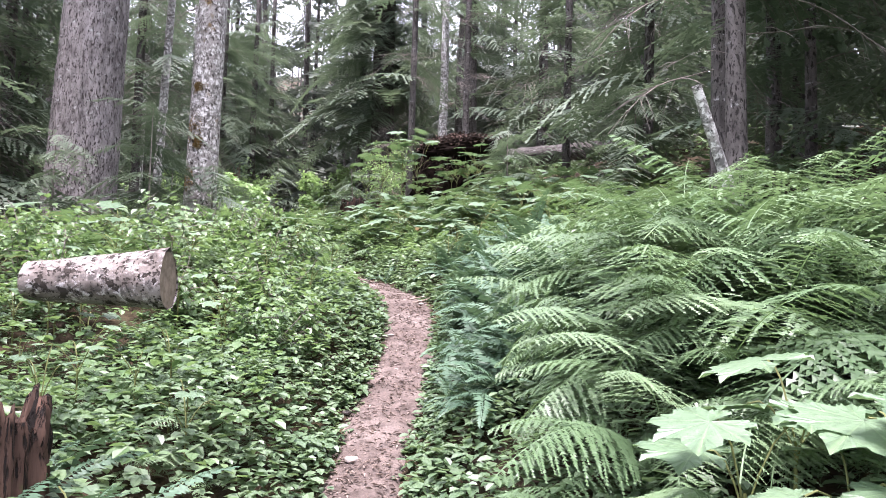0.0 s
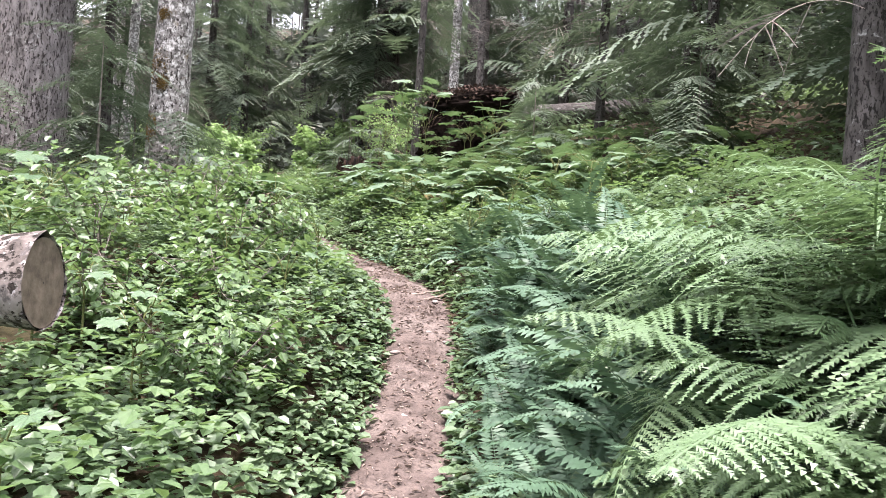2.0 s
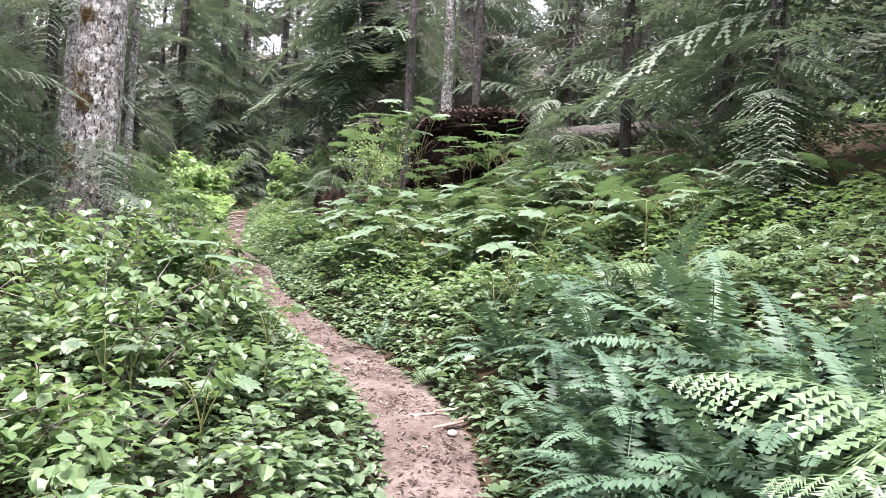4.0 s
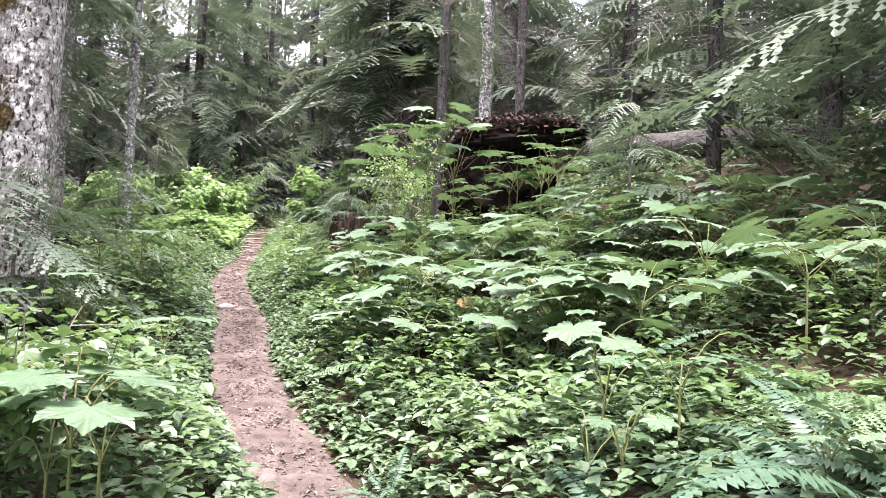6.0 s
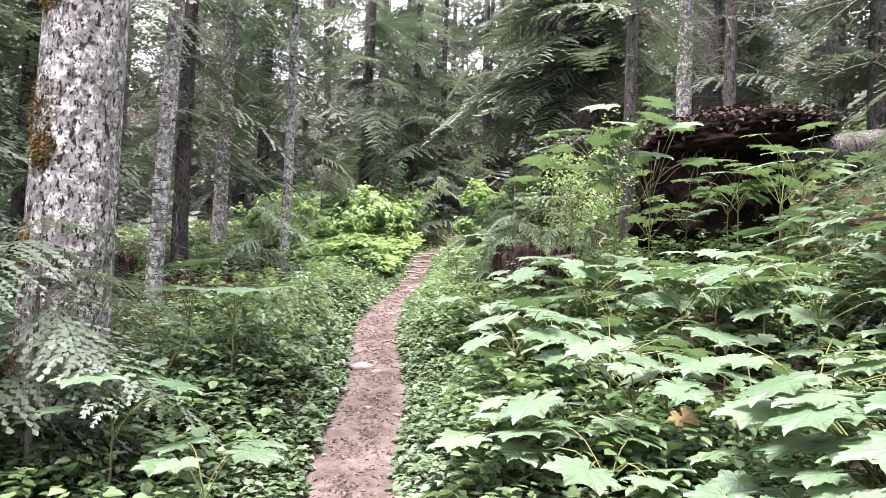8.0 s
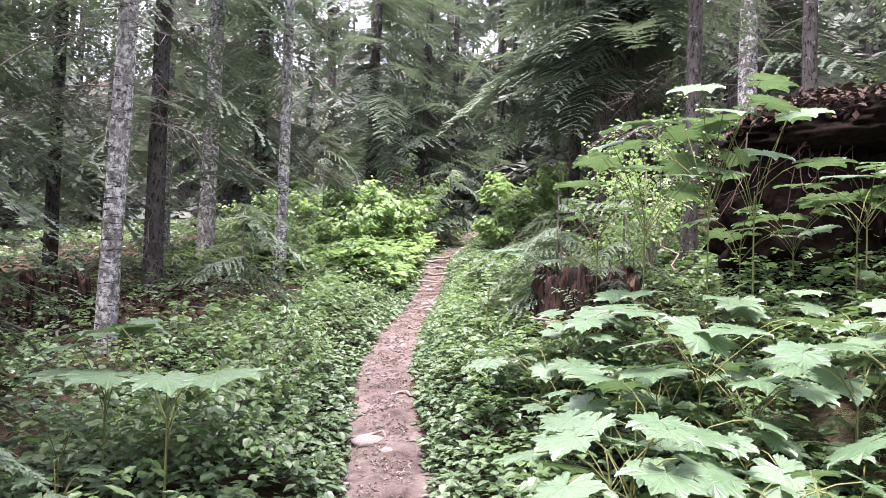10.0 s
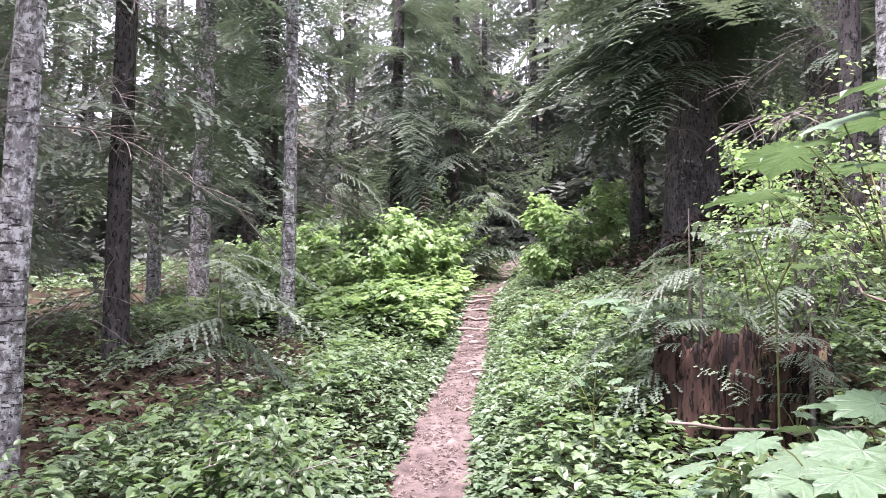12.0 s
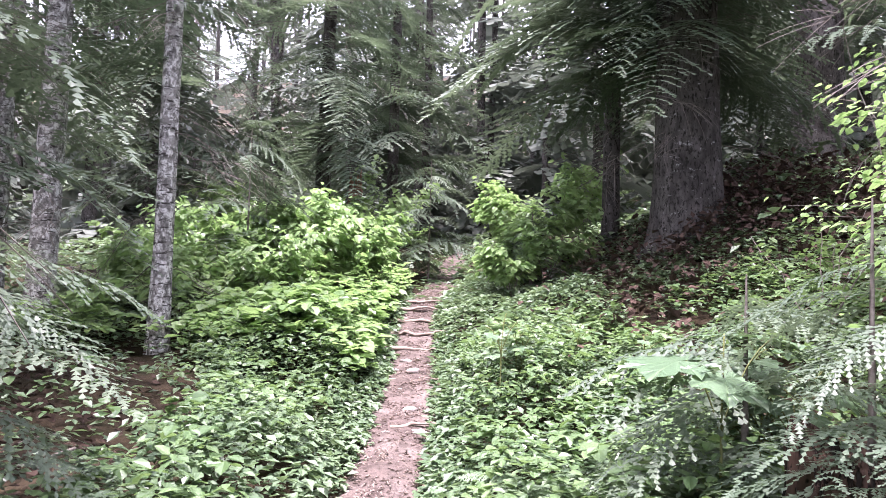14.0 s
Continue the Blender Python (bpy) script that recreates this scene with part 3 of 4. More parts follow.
for x, y, r, n, low, reach in [(-7.6, 12.5, 0.11, 34, 1.4, 2.3), (-8.6, 14.6, 0.12, 34, 1.6, 2.4), (-6.6, 10.4, 0.1, 34, 0.9, 2.2), (-7.8, 8.2, 0.16, 36, 1.0, 2.6), 
                               (-9.3, 22.0, 0.12, 46, 1.2, 2.4), (-7.2, 27.0, 0.13, 46, 1.6, 2.3), (-7.9, 10.2, 0.08, 20, 1.2, 2.0), (-10.2, 12.6, 0.1, 26, 1.0, 2.2), (-9.6, 16.8, 0.1, 30, 1.4, 2.2), (-6.2, 6.0, 0.15, 34, 1.4, 2.4)]:
    tree(x, y, r, 12, DARK_BARK, "slim forest conifer with drooping boughs and bare twigs", int(n * 1.55), low, reach, 24, 0.4, 4.2, group="conifers in the wood", top=7.0)

# out-of-view conifer, added so its boughs darken the undergrowth on the left
tree(-2.7, 0.9, 0.14, 12, DARK_BARK, "unseen conifer added to shade the plants beside the lower trail", 44, 2.3, 2.2, 16, 1.2, 4.0, group="conifers in the wood", top=7.0)

# young firs and hemlocks, feathery from the ground up
for x, y, h, n, reach in [(-3.55, 8.75, 1.9, 26, 1.1), (-2.95, 9.25, 1.3, 22, 0.9), (-3.9, 10.4, 1.6, 24, 1.0), (-2.0, 14.5, 1.0, 22, 0.8), (-1.75, 13.75, 1.0, 20, 0.5), (-1.3, 13.55, 0.75, 14, 0.4), (-1.8, 13.9, 1.25, 20, 0.62), (-1.3, 14.0, 1.2, 18, 0.6), (-6.6, 19.6, 2.2, 28, 1.2),
                          (-4.6, 13.9, 1.3, 18, 0.9), (2.3, 8.9, 1.7, 26, 1.1), (0.9, 10.8, 1.5, 24, 1.0), (-5.2, 22.6, 2.0, 26, 1.2), (-3.4, 20.4, 1.2, 18, 0.8), (-4.3, 8.0, 1.5, 24, 1.0)]:
    tree(x, y, 0.02, h, TWIG, "young feathery conifer sapling in the undergrowth", n, 0.25, reach, 0, sides=6, group="saplings", category="sapling", name="conifer_sapling", top=h - 0.1, bend=0.0, flare=0.2)

# moss cushions on the pale trunk
for ang, z, w, h in [(238, 1.62, 0.17, 0.3), (262, 1.45, 0.09, 0.12), (248, 2.2, 0.12, 0.1), (232, 0.95, 0.12, 0.25), (240, 0.4, 0.14, 0.25)]:
    g = np.random.default_rng(int(ang))
    n = 2200
    a, b = g.uniform(-1, 1, n), g.uniform(-1, 1, n)
    keep = a * a + b * b < 1
    a, b = a[keep], b[keep]
    ph = radians(ang) + a * w / 0.2
    rr = 0.19 - 0.008 * z + g.uniform(0.01, 0.06, len(a)) * (1 - a * a - b * b)
    p = np.c_[rr * np.cos(ph), rr * np.sin(ph), z + b * h - g.uniform(0, 0.02, len(a))]
    mm = mats_from(p, ph - np.pi / 2 + g.normal(0, 0.7, len(a)), g.uniform(-1.3, 0.5, len(a)), g.uniform(-1, 1, len(a)), g.uniform(0.008, 0.024, len(a)))
    tagged(part("moss_cushion", mesh_from("moss_cushion", *scatter(BLADE, BLADE_F, mm), MOSS), mossy, None, "shaggy orange-brown moss"), kind="stuff")

# ---- far woods ----
far_rng = np.random.default_rng(5)
pieces, crowns = [], []
fb = [bough_arrays(9, 3, 0.35, 30 + k, 0.08, 0.46) for k in range(3)]
fc = [bough_arrays(6, 2, 0.35, 40 + k, 0.13, 0.5) for k in range(3)]


def wood(count, x0, x1, y0, y1, gap, tall):
    """Scattered spots of trees, clear of the trail and of the trees that stand close to it."""
    spots = []
    for k in range(9000):
        x, y = far_rng.uniform(x0, x1), far_rng.uniform(y0, y1)
        d = x - float(trail_x(y))
        if (-10.5 < d < 8.5 and y < 26) or (-1.8 < d < 1.5 and y < 31) or (-6 < x < 5 and -6 < y < 3) or min([9] + [math.hypot(x - p, y - q) for p, q in spots]) < gap:
            continue
        spots.append((x, y))
        if len(spots) >= count:
            break
    return spots


for spots, kinds, each in ((wood(140, -30, 24, 2, 36, 1.4, 1), fb, 38), (wood(30, -25, 25, -16, 3, 2.0, 1), fc, 20), (wood(190, -40, 24, 34, 66, 1.3, 1), fc, 29)):
    for x, y in spots:
        z0, h, r = float(height(x, y)), far_rng.uniform(11, 19), far_rng.uniform(0.05, 0.18)
        zs = np.linspace(-0.2, h, 9)
        b = far_rng.normal(0, 0.02, 2)
        pieces.append(tube(np.c_[x + b[0] * zs, y + b[1] * zs, z0 + zs], r * (1.1 - 0.8 * zs / h), 7))
        zz = z0 + 0.4 + (h - 0.6) * far_rng.uniform(0, 1, each) ** 1.6
        ln = far_rng.uniform(1.3, 2.7, each) * (1.1 - 0.7 * (zz - z0) / h) * (1.0 if y < 34 else 1.25)
        m = mats_from(np.c_[np.full(each, x), np.full(each, y), zz], far_rng.uniform(0, 6.3, each), far_rng.uniform(-0.45, 0.1, each), far_rng.normal(0, 0.25, each), ln)
        for q in range(3):
            crowns.append(scatter(kinds[q][0], kinds[q][1], m[q::3]))
tagged(new("far_woods_trunks", mesh_from("far_trunks", *join(pieces), DARK_BARK, True)), "dark trunks of the conifer forest beyond", "forest", kind="stuff")
tagged(new("far_woods_boughs", mesh_from("far_boughs", *join(crowns), FAR_NEEDLE)), "green boughs of the conifer forest beyond", "forest", kind="stuff")

# ---- ferns ----


def frond_axis(n, rise, fall, side=0.0):
    """An arching midrib, one metre long, that leaves the ground at rise degrees and ends at fall degrees."""
    a = np.radians(np.linspace(rise, fall, n))
    y = np.r_[0, np.cumsum(np.cos(a[:-1]))] / (n - 1)
    z = np.r_[0, np.cumsum(np.sin(a[:-1]))] / (n - 1)
    s = np.linspace(0, 1, n)
    return np.c_[side * s * s, y, z]


def frond_mesh(name, mat, pairs, points, rise, fall, widest, peak, width, seed, stalk=0.16, swept=0.45):
    """A fern frond of one piece: a midrib with toothed leaflets on both sides (points 1: plain leaflets)."""
    g = np.random.default_rng(seed)
    n = pairs + 1
    full = frond_axis(n + 6, rise, fall, g.uniform(-0.12, 0.12))
    ax = full
    start = int(stalk * (n + 6))
    m = len(ax)
    half = 0.0045
    right = np.c_[ax[:, 0] + half, ax[:, 1:]]
    V, F, c = [ax, right], [np.stack([np.arange(m - 1), np.arange(m - 1) + 1, np.arange(m - 1) + m], 1), np.stack([np.arange(m - 1) + 1, np.arange(m - 1) + m + 1, np.arange(m - 1) + m], 1)], 2 * m
    for k in range(start, m - 1):
        u = (k - start) / (m - 1 - start)
        ln = widest * (np.clip(u / peak, 0, 1) ** 0.6 if u < peak else ((1 - u) / (1 - peak)) ** 0.85) * g.uniform(0.9, 1.08) + 0.012
        t = ax[k + 1] - ax[k]
        t /= np.linalg.norm(t)
        up = np.cross([1, 0, 0], t)
        for sd in (-1, 1):
            end = ax[k] + ln * (sd * np.array([1.0, 0, 0]) + (swept + g.normal(0, 0.1)) * t - up * g.uniform(0.05, 0.45))
            if points == 1:
                mid = 0.4 * end + 0.6 * ax[k]
                v = np.stack([mid + t * width, end, mid - t * width])
                f = np.array([[k, c + 2, c + 1], [k, c + 1, c]]) if sd > 0 else np.array([[k, c + 1, c + 2], [k, c, c + 1]])
            else:
                pts = max(3, int(points * (0.35 + 0.65 * ln / widest)))
                v, f = spray(ax[k], end, 0.18 * ln, pts, width * (0.6 + 0.4 * ln / widest), g, 0.75, 0.75)
                f = f + c
                f[f == c] = k
            V.append(v)
            F.append(f)
            c += len(v)
    return mesh_from(name, np.concatenate(V), np.concatenate(F), mat)


LADY = [frond_mesh("frond", FERN, 34, 22, 76 - 7 * k, -16 - 11 * k, 0.23, 0.36, 0.0225, 50 + k) for k in range(4)]
LADY_LIGHT = [frond_mesh("frond", FERN, 30, 13, 76 - 7 * k, -16 - 10 * k, 0.23, 0.36, 0.026, 55 + k) for k in range(4)]
ERECT = [frond_mesh("frond", FERN, 34, 18, 85 - 4 * k, 18 - 16 * k, 0.2, 0.36, 0.025, 80 + k) for k in range(3)]
SMALL = [frond_mesh("frond", FERN, 20, 10, 64 - 9 * k, -16 - 8 * k, 0.24, 0.36, 0.027, 70 + k) for k in range(3)]
SWORDS = [frond_mesh("frond", SWORD, 36, 1, 82 - 9 * k, 0 - 16 * k, 0.1, 0.28, 0.0155, 60 + k, 0.08, 0.3) for k in range(4)]


def fern(x, y, meshes, n, size, label, group, lift=0.0, clear=0.25):
    """A clump of arching fronds."""
    root = new("fern")
    root.matrix_basis = pose(x, y, float(height(x, y)) - 0.02 + lift)
    tagged(root, label, "fern", group)
    for k in range(n):
        yaw = 360 * (k + rng.uniform(-0.35, 0.35)) / n
        s = size * rng.uniform(0.7, 1.15)
        gap = (x - float(trail_x(y))) * (1 if x > trail_x(y) else -1) - clear
        toward_trail = math.sin(radians(yaw)) * (1 if x > trail_x(y) else -1)
        if toward_trail > 0.1:
            s = min(s, max(0.3, gap / (0.8 * toward_trail)))
        m = pose(rng.normal(0, 0.03), rng.normal(0, 0.03), 0, rng.uniform(-16, 12), rng.uniform(-14, 14), yaw) @ Matrix.Diagonal((s * rng.uniform(0.85, 1.15), s, s, 1))
        part("frond", meshes[k % len(meshes)], root, m)
    return root


for x, y, n, s in [(0.85, 2.75, 11, 1.0), (0.85, 3.3, 12, 1.15), (0.98, 3.95, 11, 1.2), (1.35, 3.9, 12, 1.35), (1.3, 2.9, 11, 1.15), (1.75, 3.4, 10, 1.2), (1.75, 2.5, 10, 1.15), (1.05, 4.6, 10, 1.15),
                  (0.62, 2.2, 9, 0.6), (1.05, 2.25, 9, 0.75), (1.5, 2.0, 9, 0.8), (1.6, 4.6, 9, 1.2), (2.2, 3.6, 9, 1.3), (2.1, 4.4, 9, 1.2), (0.55, 1.55, 8, 0.45), (2.4, 2.8, 9, 1.2)]:
    fern(x, y, LADY if y < 4.2 and x < 1.6 else LADY_LIGHT, n - 1, s * 1.1, "lush light-green lady fern with arching feathery fronds", "lady ferns on the bank", clear=0.25 if y < 2.6 else 0.6)
for x, y, n, s in [(0.3, 3.7, 14, 0.66), (0.55, 4.35, 13, 0.85), (0.5, 4.9, 12, 0.85), (0.28, 4.55, 12, 0.72), (0.18, 5.2, 13, 0.75), (0.35, 5.6, 12, 0.8), (0.2, 6.15, 12, 0.75), (0.62, 5.35, 12, 0.85), (0.75, 6.1, 11, 0.85), (0.1, 7.05, 20, 0.72), (0.72, 6.95, 16, 0.8), (0.1, 4.2, 10, 0.55), (0.95, 5.4, 10, 0.9),
                  (0.45, 3.95, 10, 0.6), (-1.05, 2.1, 14, 0.7), (-1.25, 2.0, 10, 0.65), (-1.45, 2.6, 11, 0.7), (0.25, 8.35, 11, 0.7), (0.95, 6.9, 10, 0.75), (-1.9, 12.6, 9, 0.5), (-0.6, 8.0, 8, 0.45)]:
    fern(x, y, SWORDS, n, s, "dark green sword fern with glossy ladder-like fronds", "sword ferns beside the trail")
for x, y, n, s in [(1.4, 3.2, 5, 1.15), (1.3, 3.6, 5, 1.1), (1.1, 3.7, 5, 1.1), (1.62, 2.85, 4, 1.0), (1.0, 4.1, 4, 1.0), (0.85, 3.75, 4, 0.95)]:
    fern(x, y, ERECT, n, s, "tall light-green lady fern with upright feathery fronds", "lady ferns on the bank")
for x, y, n, s in [(0.72, 2.55, 9, 0.85), (0.95, 2.62, 8, 0.95), (1.25, 2.2, 8, 0.8), (1.5, 3.1, 7, 1.1), (0.8, 3.1, 9, 1.05), (0.75, 3.45, 8, 0.9), (1.0, 2.95, 9, 1.1)]:
    fern(x, y, LADY, n, s, clear=0.3 if y < 2.6 else 0.6, label="lush light-green lady fern with arching feathery fronds", group="lady ferns on the bank")
# sword ferns crowd the foot of the bank
for k in range(30):
    y = rng.uniform(3.5, 6.5)
    x = float(trail_x(y)) + rng.uniform(0.38, 1.15)
    fern(x, y, SWORDS, int(rng.integers(10, 15)), rng.uniform(0.55, 0.8), "dark blue-green sword fern in a dense bank of ferns", "sword ferns beside the trail")
for x, y, n, s in [(-0.9, 11.8, 8, 0.6), (0.2, 11.6, 8, 0.7), (-2.6, 14.9, 8, 0.5), (-0.3, 7.4, 7, 0.45), (1.2, 7.2, 9, 0.8), (0.5, 7.6, 8, 0.6), (-0.7, 9.2, 7, 0.45)]:
    fern(x, y, LADY_LIGHT, n, s, clear=0.35, label="small light-green feathery fern among broad leaves", group="small ferns in the undergrowth")

for k in range(34):
    if k < 14:
        x, y = rng.uniform(0.25, 1.6), rng.uniform(1.15, 2.5)
    elif k < 24:
        y = rng.uniform(1.5, 8.0)
        x = float(trail_x(y)) - rng.uniform(0.5, 2.6)
    else:
        y = rng.uniform(7.0, 13.0)
        x = float(trail_x(y)) + rng.uniform(0.75, 2.5)
    fern(x, y, SMALL, int(rng.integers(6, 9)), rng.uniform(0.35, 0.55), "small light-green feathery fern among broad leaves", "small ferns in the undergrowth", lift=0.08, clear=0.35)

# ---- broad-leaved plants ----


def broad_leaf_mesh(seed, lobes=7):
    """A palmate, toothed leaf one unit wide: stalk at the origin, tip along +y, lobes folded along their ribs."""
    g = np.random.default_rng(seed)
    ang = np.radians(np.linspace(-142, 142, lobes))
    size = np.interp(np.abs(ang), [0, 1.2, 2.5], [0.6, 0.58, 0.42]) * g.uniform(0.92, 1.08, lobes)
    rim, hgt = [], []
    for k in range(lobes):
        step = (ang[1] - ang[0]) / 2
        for off, rad, z in ((-0.9, 0.6, 0.0), (-0.62, 0.84, 0.012), (-0.5, 0.82, 0.0), (-0.25, 0.95, 0.01), (0, 1.0, -0.03), (0.25, 0.95, 0.01), (0.5, 0.82, 0.0), (0.62, 0.84, 0.012), (0.9, 0.6, 0.0)):
            r = size[k] * (rad if abs(off) < 0.7 else 0.74) * g.uniform(0.96, 1.04)
            a = ang[k] + off * step
            rim.append((r * np.sin(a), r * np.cos(a), z - 0.16 * r * r))
    rim = np.array(rim)
    rim[:, 1] += 0.08
    ribs = np.array([(0.5 * s * np.sin(a), 0.08 + 0.5 * s * np.cos(a), -0.02) for a, s in zip(ang, size)])
    V = np.concatenate([[(0, 0.08, 0.0)], ribs, rim])
    F, n = [], 9
    for k in range(lobes):
        b = 1 + lobes + k * n
        r = 1 + k
        F += [(0, r, b)] + [(r, b + q + 1, b + q) for q in range(n - 1)] + [(0, b + n - 1, r)]
        if k + 1 < lobes:
            F.append((0, b + n, b + n - 1))
    F = np.array(F)[:, ::-1]
    return mesh_from("leaf", V, F, BROAD)


BROADS = [broad_leaf_mesh(k) for k in range(4)]


def broad_plant(x, y, tall, n, leaf, label, group, spread=0.45, tilt=10.0, lean=(0.0, 0.0)):
    """A plant with bare stalks that carry wide flat lobed leaves near the top."""
    z = float(height(x, y))
    root = new("broadleaf_plant")
    root.matrix_basis = pose(x, y, z)
    tagged(root, label, "plant", group)
    s = np.linspace(0, 1, 6)
    top = np.array([lean[0], lean[1], tall * 0.72])
    stem = np.c_[s * top[0], s * top[1], s * top[2]]
    pieces = [tube(stem, 0.007 - 0.003 * s, 5)]
    for k in range(n):
        yaw = 2 * np.pi * (k + rng.uniform(-0.3, 0.3)) / n
        out = spread * rng.uniform(0.45, 1.0)
        base = np.array([np.interp(u, s, stem[:, q]) for q in range(3) for u in [rng.uniform(0.8, 1.0)]])
        end = np.array([top[0] + out * np.cos(yaw), top[1] + out * np.sin(yaw), tall * rng.uniform(0.82, 1.08)])
        w = np.linspace(0, 1, 5)[:, None]
        pieces.append(tube(base + (end - base) * w + np.array([0, 0, 0.05]) * np.sin(w * 3.14), np.full(5, 0.0026), 4))
        size = leaf * rng.uniform(0.7, 1.2)
        m = Matrix.Translation(end) @ pose(0, 0, 0, rng.normal(-tilt, 7), rng.normal(0, 8), math.degrees(yaw) - 90 + rng.uniform(-25, 25)) @ Matrix.Diagonal((size, size, size, 1))
        part("leaf", BROADS[k % 4], root, m)
    part("stalk", mesh_from("stalk", *join(pieces), STEM), root)
    return root


BL = "broad-leaved plant with wide pale-green lobed leaves"
for x, y, z, n, leaf, spread in [(0.85, 1.78, 1.33, 4, 0.26, 0.16), (0.68, 1.66, 1.22, 3, 0.27, 0.13), (1.0, 1.62, 1.27, 4, 0.26, 0.16), (0.86, 1.55, 1.16, 4, 0.24, 0.16), (-1.42, 7.1, 2.22, 6, 0.26, 0.2), (-2.72, 10.4, 2.86, 6, 0.3, 0.24), (-3.08, 10.5, 2.86, 5, 0.26, 0.2),
                                 (-2.1, 14.3, 3.45, 4, 0.32, 0.2), (0.32, 8.8, 2.56, 5, 0.28, 0.24), (0.07, 8.75, 2.42, 5, 0.2, 0.22), (-0.15, 8.9, 2.3, 5, 0.18, 0.2), (0.56, 12.5, 3.95, 7, 0.24, 0.4), (0.35, 12.1, 3.75, 6, 0.24, 0.35), (0.95, 9.1, 2.88, 6, 0.26, 0.35),
                                 (0.4, 9.3, 2.65, 6, 0.24, 0.35), (-0.77, 9.7, 2.34, 7, 0.26, 0.34), (-1.9, 7.95, 2.1, 5, 0.2, 0.28), (-2.5, 9.2, 2.42, 6, 0.21, 0.28), (-1.95, 9.0, 2.22, 5, 0.2, 0.22), (-0.92, 12.35, 3.06, 8, 0.28, 0.4), (-0.7, 12.0, 3.0, 5, 0.26, 0.3),
                                 (-1.02, 11.5, 2.78, 5, 0.26, 0.28), (-1.0, 9.6, 2.3, 6, 0.24, 0.3), (-0.6, 9.35, 2.3, 6, 0.22, 0.28), (-0.4, 9.95, 2.56, 6, 0.26, 0.3), (-0.85, 11.35, 2.98, 7, 0.26, 0.42), (-1.12, 12.9, 4.0, 11, 0.31, 0.45), (-0.76, 12.6, 4.2, 11, 0.33, 0.45), (-0.5, 12.75, 4.1, 8, 0.3, 0.4),
                                 (-1.45, 13.4, 3.75, 5, 0.24, 0.3), (0.1, 13.0, 3.8, 6, 0.26, 0.4), (-0.3, 11.2, 2.9, 6, 0.22, 0.4), (0.3, 10.6, 2.95, 6, 0.22, 0.4), (0.9, 11.2, 3.4, 6, 0.22, 0.4)]:
    broad_plant(x, y, z - float(height(x, y)), n, leaf, BL, "broad-leaved plants", spread, 6.0)
for x, y, tall, n, leaf, spread in [(-2.7, 7.9, 0.6, 7, 0.22, 0.4), (-3.2, 7.3, 0.65, 7, 0.22, 0.4), (-2.4, 7.2, 0.5, 6, 0.18, 0.35), (-3.6, 6.2, 0.6, 6, 0.22, 0.4), (-2.9, 6.6, 0.55, 6, 0.2, 0.35), (-2.75, 4.4, 0.7, 5, 0.2, 0.3), (-2.5, 5.6, 0.55, 5, 0.18, 0.3),
                                    (-2.9, 8.5, 0.5, 6, 0.2, 0.3), (-1.75, 14.9, 0.5, 5, 0.24, 0.3), (-0.5, 13.5, 0.8, 8, 0.26, 0.35), (-0.2, 13.3, 0.75, 8, 0.26, 0.35), (0.2, 13.2, 0.85, 8, 0.26, 0.38), (0.55, 13.3, 0.8, 8, 0.26, 0.35), (0.95, 13.4, 0.8, 8, 0.26, 0.35), (-3.0, 16.5, 0.3, 4, 0.16, 0.2)]:
    broad_plant(x, y, tall, n, leaf, BL, "broad-leaved plants", spread)
for k in range(90):
    y = rng.uniform(8.3, 12.6)
    x = float(trail_x(y)) + rng.uniform(0.7, 3.8)
    broad_plant(x, y, rng.uniform(0.3, 0.62), int(rng.integers(5, 8)), rng.uniform(0.16, 0.26), BL, "broad-leaved plants", 0.34, 14.0)

for k in range(90):
    if k < 56:
        y = rng.uniform(1.4, 10.5)
        x = float(trail_x(y)) - rng.uniform(0.6, 3.2)
    else:
        y = rng.uniform(6.8, 17.0)
        x = float(trail_x(y)) + rng.uniform(0.58, 1.7)
    broad_plant(x, y, rng.uniform(0.3, 0.58), int(rng.integers(3, 6)), rng.uniform(0.075, 0.13), "small lobed-leaved plant in the undergrowth", "small lobed plants", 0.16)

# ---- leafy shrubs ----


